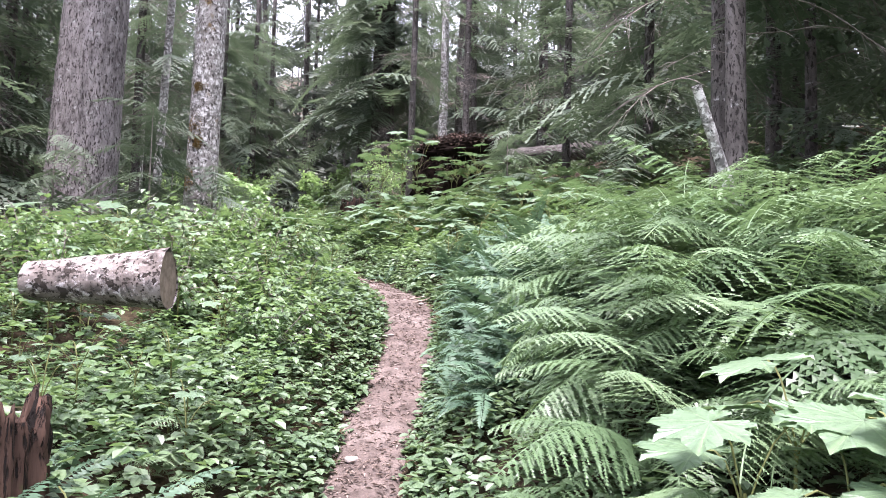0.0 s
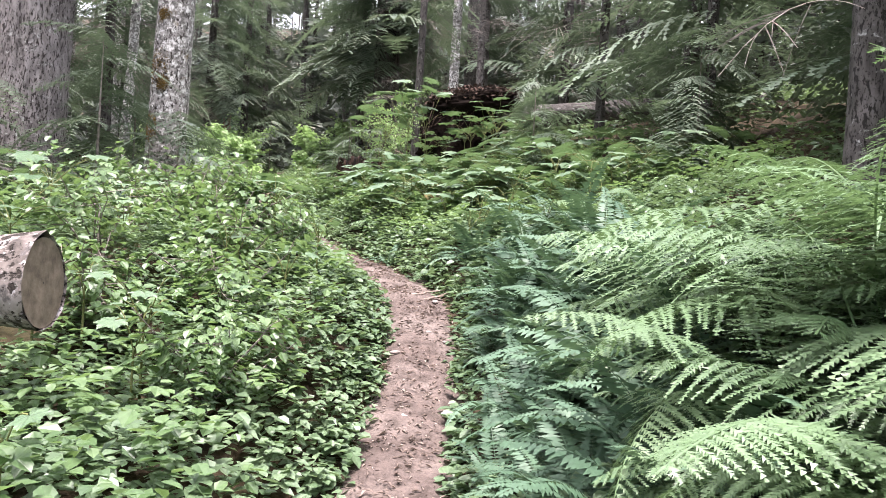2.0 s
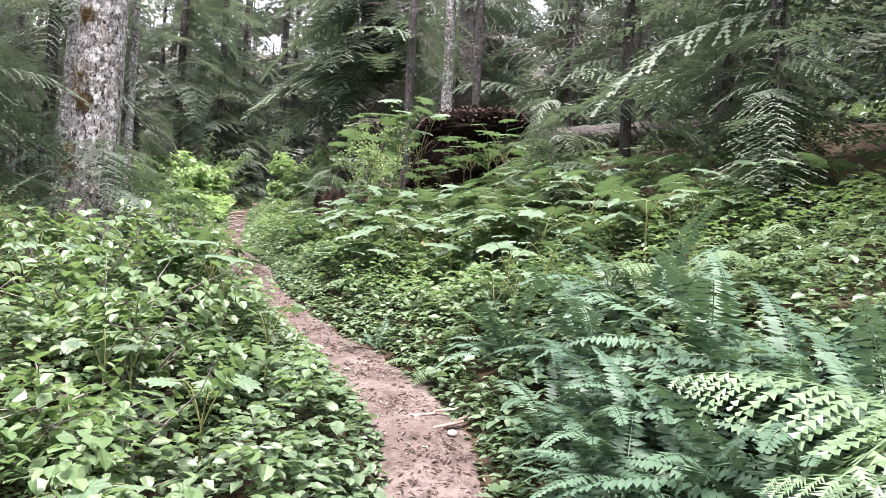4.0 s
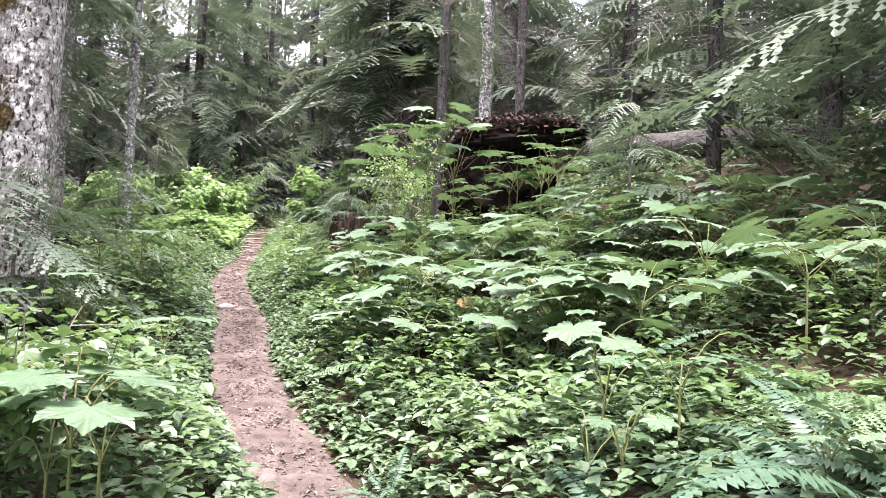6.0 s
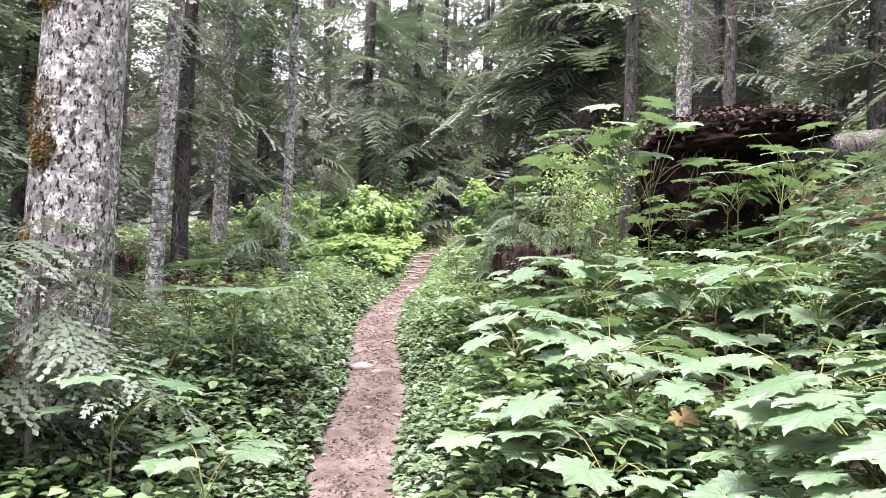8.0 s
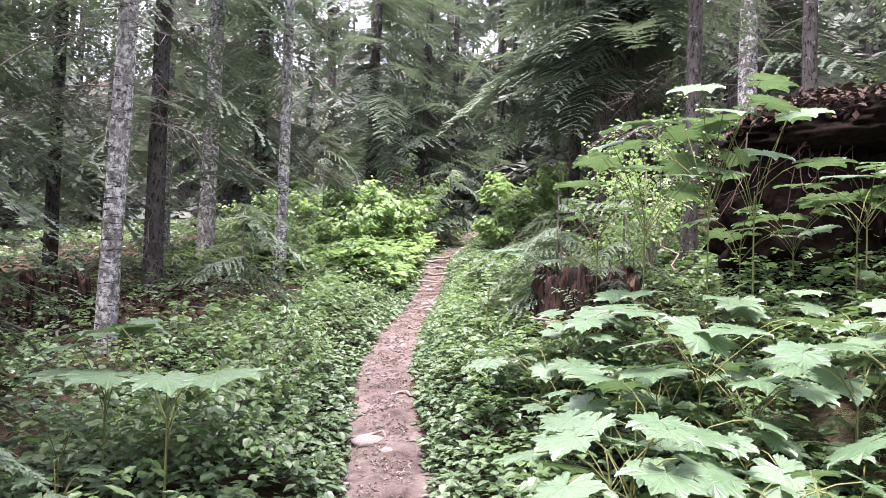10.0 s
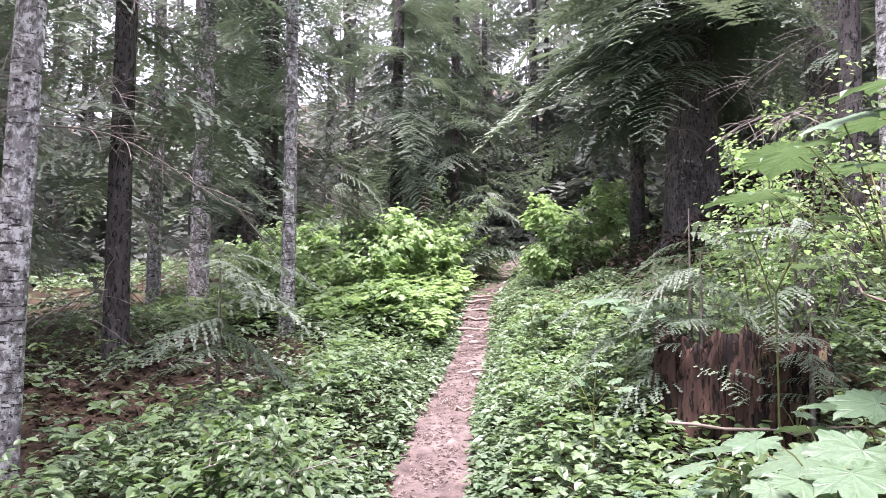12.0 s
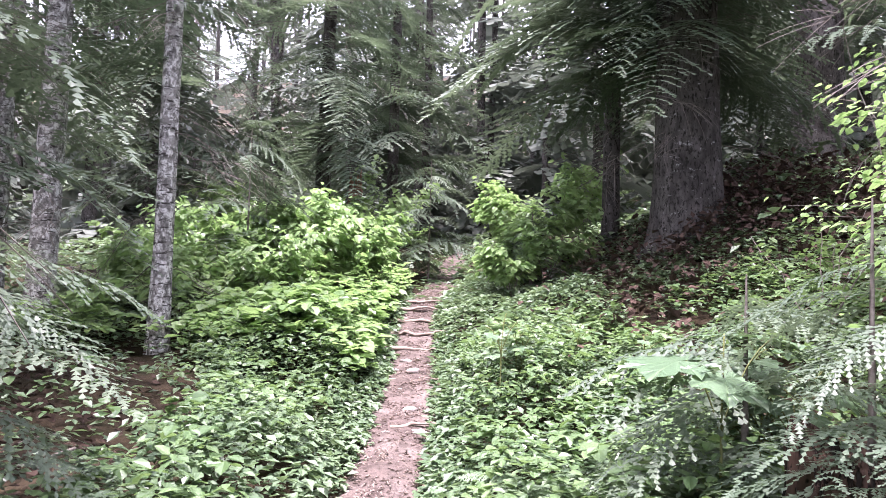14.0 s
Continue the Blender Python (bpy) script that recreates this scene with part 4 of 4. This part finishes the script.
def shrub(x, y, tall, wide, count, leaf, label, group, stems=7, mat=None):
    """A bush: thin branching stems with many small leaves near their ends."""
    z = float(height(x, y))
    root = new("shrub")
    root.matrix_basis = pose(x, y, z)
    tagged(root, label, "shrub", group)
    tips = []
    for k in range(stems):
        yaw = rng.uniform(0, 6.28)
        r = wide * rng.uniform(0.25, 1.0)
        top = np.array([r * np.cos(yaw), r * np.sin(yaw), tall * rng.uniform(0.6, 1.05)])
        w = np.linspace(0, 1, 7)[:, None]
        main = top * np.c_[w**1.4, w**1.4, w**0.85] + 0.02 * rng.normal(0, 1, (7, 3)) * w
        out = [tube(main, 0.007 * (1 - 0.75 * w[:, 0]), 4)]
        for q in range(6):
            u = rng.uniform(0.35, 1)
            b = np.array([np.interp(u, w[:, 0], main[:, c]) for c in range(3)])
            e = b + wide * 0.5 * np.array([rng.normal(0, 0.5), rng.normal(0, 0.5), rng.uniform(-0.15, 0.45)])
            out.append(tube(b + (e - b) * w[::2], np.linspace(0.003, 0.001, 4), 3))
            tips += [b + (e - b) * s for s in (0.4, 0.7, 1.0)]
        part("stem", mesh_from("stem", *join(out), TWIG), root)
    tips = np.array(tips)
    p = tips[rng.integers(0, len(tips), count)] + rng.normal(0, 0.07, (count, 3)) * wide
    out = np.arctan2(-p[:, 0], p[:, 1]) + rng.normal(0, 0.8, count)
    v, f = scatter(LEAF, LEAF_F, mats_from(p, out, rng.normal(-0.42, 0.25, count), rng.normal(0, 0.25, count), leaf * rng.uniform(0.6, 1.3, count)))
    tagged(part("foliage", mesh_from("foliage", v, f, mat or SHRUB), root), kind="stuff")
    return root


SL = "bright yellow-green leafy shrub with thin stems"
for x, y, tall, wide, count, leaf in [(-5.6, 18.5, 0.55, 0.55, 800, 0.085), (-6.1, 18.9, 0.7, 0.7, 1300, 0.09), (-5.6, 19.3, 0.75, 0.6, 1100, 0.09), (-6.7, 19.2, 0.8, 0.75, 1300, 0.09), (-6.1, 19.9, 0.95, 0.75, 1500, 0.095), (-5.5, 20.2, 0.75, 0.5, 900, 0.09), (-6.9, 20.3, 1.0, 0.8, 1400, 0.095), (-6.2, 20.8, 1.1, 0.8, 1300, 0.095),
                                      (-7.6, 19.9, 0.9, 0.8, 1200, 0.095), (-7.5, 21.2, 1.15, 0.9, 1200, 0.1), (-6.6, 21.9, 1.25, 0.85, 1200, 0.1), (-5.7, 21.6, 1.0, 0.6, 900, 0.09), (-5.8, 22.8, 1.2, 0.75, 900, 0.1), (-6.9, 18.3, 0.6, 0.6, 800, 0.085), (-7.4, 18.7, 0.7, 0.6, 800, 0.085), (-8.3, 20.4, 0.9, 0.7, 800, 0.09),
                                      (-3.7, 20.7, 1.0, 0.6, 1000, 0.09), (-3.2, 20.2, 0.9, 0.55, 900, 0.085), (-3.3, 21.3, 1.3, 0.65, 1100, 0.09), (-3.85, 21.8, 1.3, 0.6, 900, 0.095), (-2.9, 21.9, 1.4, 0.7, 900, 0.09), (-4.1, 22.9, 1.4, 0.7, 900, 0.095), (-3.5, 19.6, 0.6, 0.45, 700, 0.08), (-6.5, 24.4, 1.5, 1.0, 900, 0.1)]:
    shrub(x, y, tall, wide, count, leaf, SL, "bright shrubs beside the trail", 5)
for x, y, tall, wide, count, leaf in [(-1.45, 14.4, 1.6, 0.6, 800, 0.038), (-1.2, 14.1, 1.5, 0.5, 600, 0.038), (-1.1, 15.0, 1.7, 0.6, 700, 0.04), (-1.0, 15.8, 1.9, 0.6, 700, 0.04), (-1.3, 16.4, 1.0, 0.5, 400, 0.04),
                                      (-1.25, 12.4, 0.5, 0.4, 400, 0.04), (-1.6, 12.9, 0.4, 0.4, 400, 0.04)]:
    shrub(x, y, tall, wide, count, leaf, "open twiggy shrub with small light-green leaves", "twiggy shrubs", 6, SHRUB if tall > 1.2 else BUSH)
for x, y, tall, wide, count, leaf in [(-1.5, 6.3, 0.75, 0.5, 600, 0.05), (-2.0, 6.9, 0.8, 0.5, 600, 0.05), (-1.3, 5.5, 0.6, 0.5, 500, 0.05), (-2.2, 6.0, 0.75, 0.5, 600, 0.05), (-1.6, 7.3, 0.7, 0.4, 500, 0.05), (-2.6, 7.6, 0.8, 0.5, 500, 0.055), (-2.9, 10.9, 0.55, 0.5, 750, 0.045),
                                      (-1.9, 5.2, 0.6, 0.45, 500, 0.05), (-3.3, 11.8, 0.55, 0.5, 750, 0.045), (-2.7, 5.0, 0.65, 0.5, 500, 0.05), (-3.2, 5.6, 0.8, 0.5, 500, 0.055), (-1.1, 4.6, 0.45, 0.4, 450, 0.05), (-3.6, 12.8, 0.5, 0.5, 750, 0.045)]:
    shrub(x, y, tall, wide, count, leaf, "dense small-leaved green bush in the undergrowth", "small-leaved bushes", 8, BUSH)

# ---- logs, stumps, roots ----


def log_mesh(name, length, r0, r1, mat, seed=0, sides=22, wobble=0.06):
    g = np.random.default_rng(seed)
    ys = np.linspace(0, length, max(6, int(length / 0.12)))
    A, Y = np.meshgrid(np.linspace(0, 2 * np.pi, sides, endpoint=False), ys)
    R = np.interp(Y, [0, length], [r0, r1]) * (1 + wobble * (np.sin(3 * A + 1.3 * Y + seed) + 0.5 * g.normal(0, 1, A.shape)))
    v = np.stack([R * np.cos(A), Y, R * np.sin(A)], -1).reshape(-1, 3)
    i, j = np.meshgrid(np.arange(len(ys) - 1), np.arange(sides), indexing="ij")
    q = (j + 1) % sides
    return mesh_from(name, v, np.stack([i * sides + j, (i + 1) * sides + j, (i + 1) * sides + q, i * sides + q], -1).reshape(-1, 4), mat, True)


def disc_mesh(name, r, mat, sides=22, back=0.0):
    """A sawn end with shallow rings, facing -y."""
    rings = np.linspace(0.02, 1.0, 9)
    A, Q = np.meshgrid(np.linspace(0, 2 * np.pi, sides, endpoint=False), rings)
    v = np.stack([r * Q * np.cos(A), back + 0.004 * ((np.arange(9) % 2)[:, None] + 0 * A), r * Q * np.sin(A)], -1).reshape(-1, 3)
    i, j = np.meshgrid(np.arange(8), np.arange(sides), indexing="ij")
    q = (j + 1) % sides
    return mesh_from(name, v, np.stack([i * sides + j, i * sides + q, (i + 1) * sides + q, (i + 1) * sides + j], -1).reshape(-1, 4), mat, True)


def sawn_log(x, y, z, yaw, pitch, length, r, label):
    root = new("log")
    root.matrix_basis = pose(x, y, z, pitch, 0, yaw)
    tagged(root, label, "log")
    part("bark", log_mesh("bark", length, r, r * 0.62, LOG_BARK, 3, 36, 0.035), root)
    part("sawn_end", disc_mesh("sawn_end", r * 0.95, CUT_WOOD, back=0.006), root, None, "pale sawn end grain")
    return root


sawn_log(-1.6, 4.3, 1.54, 94, -2, 0.8, 0.175, "fallen log with pale flaking bark and a sawn end")


def stump_mesh(name, r, h, mat, seed, sides=80):
    """A rotten broken stump: furrowed sides, ragged rim, hollow heart."""
    g = np.random.default_rng(seed)
    ang = np.linspace(0, 2 * np.pi, sides, endpoint=False)
    rag = h * (0.88 + 0.1 * np.sin(2 * ang + seed) * np.sin(5 * ang) + 0.04 * g.normal(0, 1, sides))
    ws = np.linspace(0, 1, 20)
    rows = []
    furrow = 1 + 0.05 * np.sin(9 * ang + seed) + 0.05 * np.sin(23 * ang) * np.sin(4 * ang) + 0.035 * g.normal(0, 1, sides)
    for w in ws:
        rr = r * (1.25 - 0.35 * w**0.5) * (furrow + 0.02 * g.normal(0, 1, sides))
        rows.append(np.c_[rr * np.cos(ang), rr * np.sin(ang), w * rag - 0.25 * (1 - w)])
    for w, k in ((0.97, 0.8), (0.7, 0.6), (0.5, 0.3), (0.45, 0.03)):
        rr = r * k * furrow
        rows.append(np.c_[rr * np.cos(ang), rr * np.sin(ang), w * rag])
    v = np.concatenate(rows)
    i, j = np.meshgrid(np.arange(len(rows) - 1), np.arange(sides), indexing="ij")
    q = (j + 1) % sides
    return mesh_from(name, v, np.stack([i * sides + j, i * sides + q, (i + 1) * sides + q, (i + 1) * sides + j], -1).reshape(-1, 4), mat, True)


def stump(x, y, r, h, seed, label, sink=0.05):
    ob = new("stump", stump_mesh("stump", r, h, ROT, seed))
    ob.matrix_basis = pose(x, y, float(height(x, y)) - sink)
    return tagged(ob, label, "stump")


stump(-1.57, 13.88, 0.42, 0.66, 2, "rotten red-brown tree stump overgrown with twigs")
stump(-6.25, 13.5, 0.3, 0.55, 5, "dark reddish rotten stump under the conifers")
red = new("broken_trunk", stump_mesh("broken_trunk", 0.12, 1.45, RED_WOOD, 11))
red.matrix_basis = pose(-6.8, 23.6, float(height(-6.8, 23.6)) + 0.1, 3, 2, 0)
tagged(red, "broken reddish-orange rotten trunk among distant conifers", "snag")
stump(-1.5, 2.45, 0.2, 0.6, 8, "dark decayed stump in the undergrowth")


def lump_mesh(name, rx, ry, rz, mat, seed, amount=0.25, detail=4, grain=0.3):
    bm = bmesh.new()
    bmesh.ops.create_icosphere(bm, subdivisions=detail, radius=1)
    for q in bm.verts:
        d = noise.fractal(q.co * 1.6 + Vector((seed, 0, 0)), 1.0, 2.0, 5) + grain * noise.noise(q.co * 9 + Vector((seed, 5, 0)))
        q.co *= 1 + amount * d
        q.co = Vector((q.co.x * rx, q.co.y * ry, q.co.z * rz))
    me = bpy.data.meshes.new(name)
    bm.to_mesh(me)
    bm.free()
    me.polygons.foreach_set("use_smooth", np.full(len(me.polygons), True))
    me.materials.append(mat)
    return me


def root_strand(p, q, r, g, sag=0.1):
    w = np.linspace(0, 1, 8)[:, None]
    p, q = np.array(p, float), np.array(q, float)
    pts = p + (q - p) * w + 0.05 * g.normal(0, 1, (8, 3)) * w - np.array([0, 0, sag]) * np.sin(3.14 * w)
    return tube(pts, r * (1 - 0.7 * w[:, 0]), 6)


gz = float(height(0.0, 13.9))
wad = new("upturned_root_plate")
wad.matrix_basis = pose(0.05, 14.15, gz - 0.08)
tagged(wad, "upturned root plate of a fallen tree, its soil near-black for shade", "root plate")
# soil and brow both wear the colour that paints the recess's shade
part("soil", lump_mesh("soil", 0.7, 0.4, 0.82, SHADED_SOIL, 3.0, 0.2, 5, 1.1), wad, pose(0, 0, 0.56))
part("brow", lump_mesh("brow", 0.8, 0.5, 0.22, SHADED_SOIL, 6.0, 0.2, 5, 0.9), wad, pose(0.2, -0.02, 1.3, 6, -6, 0), "overhanging brow of roots and litter")
g = np.random.default_rng(4)
n = 1500
a, b = g.uniform(-1, 1, n), g.uniform(-1, 1, n)
a, b = a[a * a + b * b < 1], b[a * a + b * b < 1]
n = len(a)
v, f = scatter(BLADE, BLADE_F, mats_from(np.c_[0.2 + 0.84 * a, -0.02 + 0.54 * b, 1.3 + 0.25 * np.sqrt(1 - a * a - b * b) + 0.08 * a + g.uniform(-0.06, 0.05, n)], g.uniform(0, 6.3, n), g.normal(-0.2, 0.5, n), g.normal(0, 0.5, n), g.uniform(0.03, 0.08, n)))
tagged(part("litter", mesh_from("litter", v, f, DUFF), wad, None, "brown needles and dead leaves"), kind="stuff")
for k in range(18):
    a = g.uniform(-0.6, 0.7)
    st = root_strand((a, -0.3, g.uniform(1.1, 1.4)), (a + g.normal(0, 0.22), -0.5 - g.uniform(0, 0.2), g.uniform(0.4, 1.1)), g.uniform(0.002, 0.007), g)
    part("root", mesh_from("root", *st, DUFF), wad)
fallen = new("log", log_mesh("log", 6.0, 0.2, 0.15, DARK_BARK, 6, 30))
fallen.matrix_basis = pose(0.6, 14.25, gz + 1.0, 9, 0, -78)
tagged(fallen, "dark weathered fallen trunk behind the root plate", "log")

# broken snag and dead limbs behind the ferns
snag = new("snag", log_mesh("snag", 1.5, 0.05, 0.03, PALE_BARK, 4, 10))
snag.matrix_basis = look((2.15, 4.95, 1.55), (1.5, 4.43, 2.85)) @ pose(0, 0, 0, -90)
tagged(snag, "leaning broken grey snag behind the ferns", "dead branch")

# litter of brown leaves and needles on the shaded knoll
n = 5000
lx, ly = rng.normal(-1.3, 0.8, n), rng.normal(19.6, 1.3, n)
keep = lx > trail_x(ly) + 0.9
lx, ly = lx[keep], ly[keep]
n = len(lx)
v, f = scatter(BLADE, BLADE_F, mats_from(np.c_[lx, ly, height(lx, ly) + rng.uniform(0.01, 0.34, n)], rng.uniform(0, 6.3, n), rng.normal(0, 0.5, n), rng.normal(0, 0.5, n), rng.uniform(0.05, 0.11, n)))
tagged(new("leaf_litter", mesh_from("leaf_litter", v, f, DUFF)), "brown withered litter on the shaded knoll", "litter", kind="stuff")

n = 3500
lx, ly = rng.normal(-6.2, 0.9, n), rng.normal(14.2, 1.4, n)
v, f = scatter(BLADE, BLADE_F, mats_from(np.c_[lx, ly, height(lx, ly) + rng.uniform(0.005, 0.08, n)], rng.uniform(0, 6.3, n), rng.normal(0, 0.4, n), rng.normal(0, 0.5, n), rng.uniform(0.03, 0.09, n)))
tagged(new("needle_litter", mesh_from("needle_litter", v, f, DUFF)), "brown needle litter under the conifers", "litter", kind="stuff")
bend = np.linspace(0, 1, 9)
STICKS = [mesh_from("fallen_branch", *tube(np.c_[0.07 * np.sin((3 + k) * bend + k), bend, 0.03 * np.sin(7 * bend + k)], 0.012 * (1 - 0.8 * bend) + 0.002, 6), TWIG, True) for k in range(4)]
for k in range(14):
    x, y = rng.normal(-5.9, 0.8), rng.normal(14.2, 1.2)
    ob = new("fallen_branch", STICKS[k % 4])
    s = rng.uniform(0.5, 1.2)
    ob.matrix_basis = pose(x, y, float(height(x, y)) + 0.1, rng.uniform(-5, 12), rng.uniform(-60, 60), rng.uniform(0, 360)) @ Matrix.Diagonal((s, s, s, 1))
    tagged(ob, "thin dead branch lying on needle litter", "branch", "fallen branches")
for x0, y0, x1, y1, z in [(-1.9, 13.25, -1.0, 13.45, 0.35), (-1.2, 12.7, -0.5, 12.6, 0.3), (-1.05, 14.2, -0.85, 13.2, 0.7)]:
    st = root_strand((x0, y0, float(height(x0, y0)) + z), (x1, y1, float(height(x1, y1)) + z * 0.7), 0.008, np.random.default_rng(3), 0.02)
    tagged(new("fallen_branch", mesh_from("fallen_branch", *st, ROOT, True)), "bare reddish dead branch caught in front of the stump", "branch", "fallen branches")

# ---- on the trail ----
STONES = [lump_mesh("stone", 1.15, 0.8, 0.42, STONE, 20.0 + k, 0.35, 2) for k in range(4)]
fixed = [(-0.42, 3.62, 0.045), (-0.3, 4.95, 0.04), (-2.62, 12.1, 0.09), (-2.45, 12.0, 0.05), (-3.2, 14.3, 0.035), (-4.0, 17.6, 0.08), (-4.15, 17.9, 0.06), (-3.75, 16.6, 0.05)]
for k in range(150):
    y = rng.uniform(1.5, 20)
    fixed.append((float(trail_x(y)) + rng.choice([-1, 1]) * rng.uniform(0.0, 0.23), y, 0.006 + 0.024 * rng.uniform(0, 1) ** 3))
for k, (x, y, s) in enumerate(fixed):
    ob = new("stone", STONES[k % 4])
    ob.matrix_basis = pose(x, y, float(height(x, y)) + 0.025, rng.uniform(-10, 10), rng.uniform(-10, 10), rng.uniform(0, 360)) @ Matrix.Diagonal((s, s, s, 1))
    tagged(ob, "small rough stone lying on the dirt trail", "stone", "stones on the trail")
g = np.random.default_rng(12)
for y, a0, a1, r in [(6.55, 0.05, 0.3, 0.018), (6.7, 0.0, 0.32, 0.015), (12.15, -0.2, 0.12, 0.02), (13.0, 0.05, 0.25, 0.02), (16.2, -0.05, 0.24, 0.025), (17.3, -0.2, 0.25, 0.02), (18.3, -0.28, 0.28, 0.045), (18.8, -0.28, 0.28, 0.045), (19.3, -0.28, 0.28, 0.05), (19.8, -0.28, 0.28, 0.045), (20.3, -0.28, 0.28, 0.045), (14.9, 0.0, 0.22, 0.02)]:
    x0, x1 = float(trail_x(y)) + a0, float(trail_x(y)) + a1
    st = root_strand((x0, y, float(height(x0, y)) + 0.02), (x1, y + 0.08, float(height(x1, y)) + 0.025), r, g, -0.02)
    st[0][:, 2] = 0.5 * st[0][:, 2] + 0.5 * (height(st[0][:, 0], st[0][:, 1]) + 0.035)
    tagged(new("trail_root", mesh_from("trail_root", *st, ROOT, True)), "exposed brown root crossing the dirt trail", "root", "roots across the trail")
# grit, needles and bits of leaf on the trail
n = 13000
dy = rng.uniform(0.5, 22, n)
side = rng.normal(0, 0.13, n)
dx = trail_x(dy) + np.clip(side, -0.24, 0.24)
u = np.clip(np.abs(dx - trail_x(dy)) / 0.22, 0, 1)
v, f = scatter(BLADE * (0.45, 1, 1.5), BLADE_F, mats_from(np.c_[dx, dy, height(dx, dy) + 0.034 - 0.03 * u**3], rng.uniform(0, 6.3, n), rng.normal(0.05, 0.2, n), rng.normal(0, 0.3, n), rng.uniform(0.01, 0.045, n)))
GRIT = leaf_material("trail_grit", (0.06, 0.04, 0.03), (0.2, 0.15, 0.13), (0.42, 0.35, 0.3), (0.2, 0.15, 0.1), 0.9, 0.1)
tagged(new("trail_debris", mesh_from("trail_debris", v, f, GRIT)), "needles, grit and leaf bits scattered on the trail", "debris", kind="stuff")
# one withered leaf on the slope
dry = new("withered_leaf", BROADS[0].copy())
dry.data.materials[0] = DRY
dry.matrix_basis = pose(-0.35, 9.75, float(height(-0.35, 9.75)) + 0.3, -50, 20, 200) @ Matrix.Diagonal((0.12, 0.12, 0.12, 1))
tagged(dry, "withered yellow-brown leaf hanging among green plants", "leaf")

# ---- dense conifers further up, boughs hanging low over the undergrowth
for x, y, r, n, low, reach in [(-9.0, 21.6, 0.1, 34, 1.3, 2.1), (-7.4, 30.5, 0.12, 44, 1.6, 2.4)]:
    tree(x, y, r, 13, DARK_BARK, "dark forest conifer with dense hanging boughs", n, low, reach, 24, 0.4, 4.2, group="conifers in the wood", top=8.5)

# ---- undergrowth around the lower end of the trail
cover("far_groundcover", "green leafy undergrowth beside the lower trail", 700, -5, -0.9, -3.4, -0.25, 0.1, 0.06, 0.4, simple=True)
cover("far_groundcover", "green leafy undergrowth on the lower bank", 600, -5, -0.9, 0.25, 2.6, 0.1, 0.06, 0.4, simple=True)
cover("far_groundcover", "green leafy undergrowth among the lower trees", 1500, -6, 3, -13, -3.2, 0.12, 0.08, 0.4, simple=True)
cover("far_groundcover", "green leafy undergrowth up the lower slope", 1300, -6, 3, 2.5, 12, 0.12, 0.1, 0.5, simple=True)
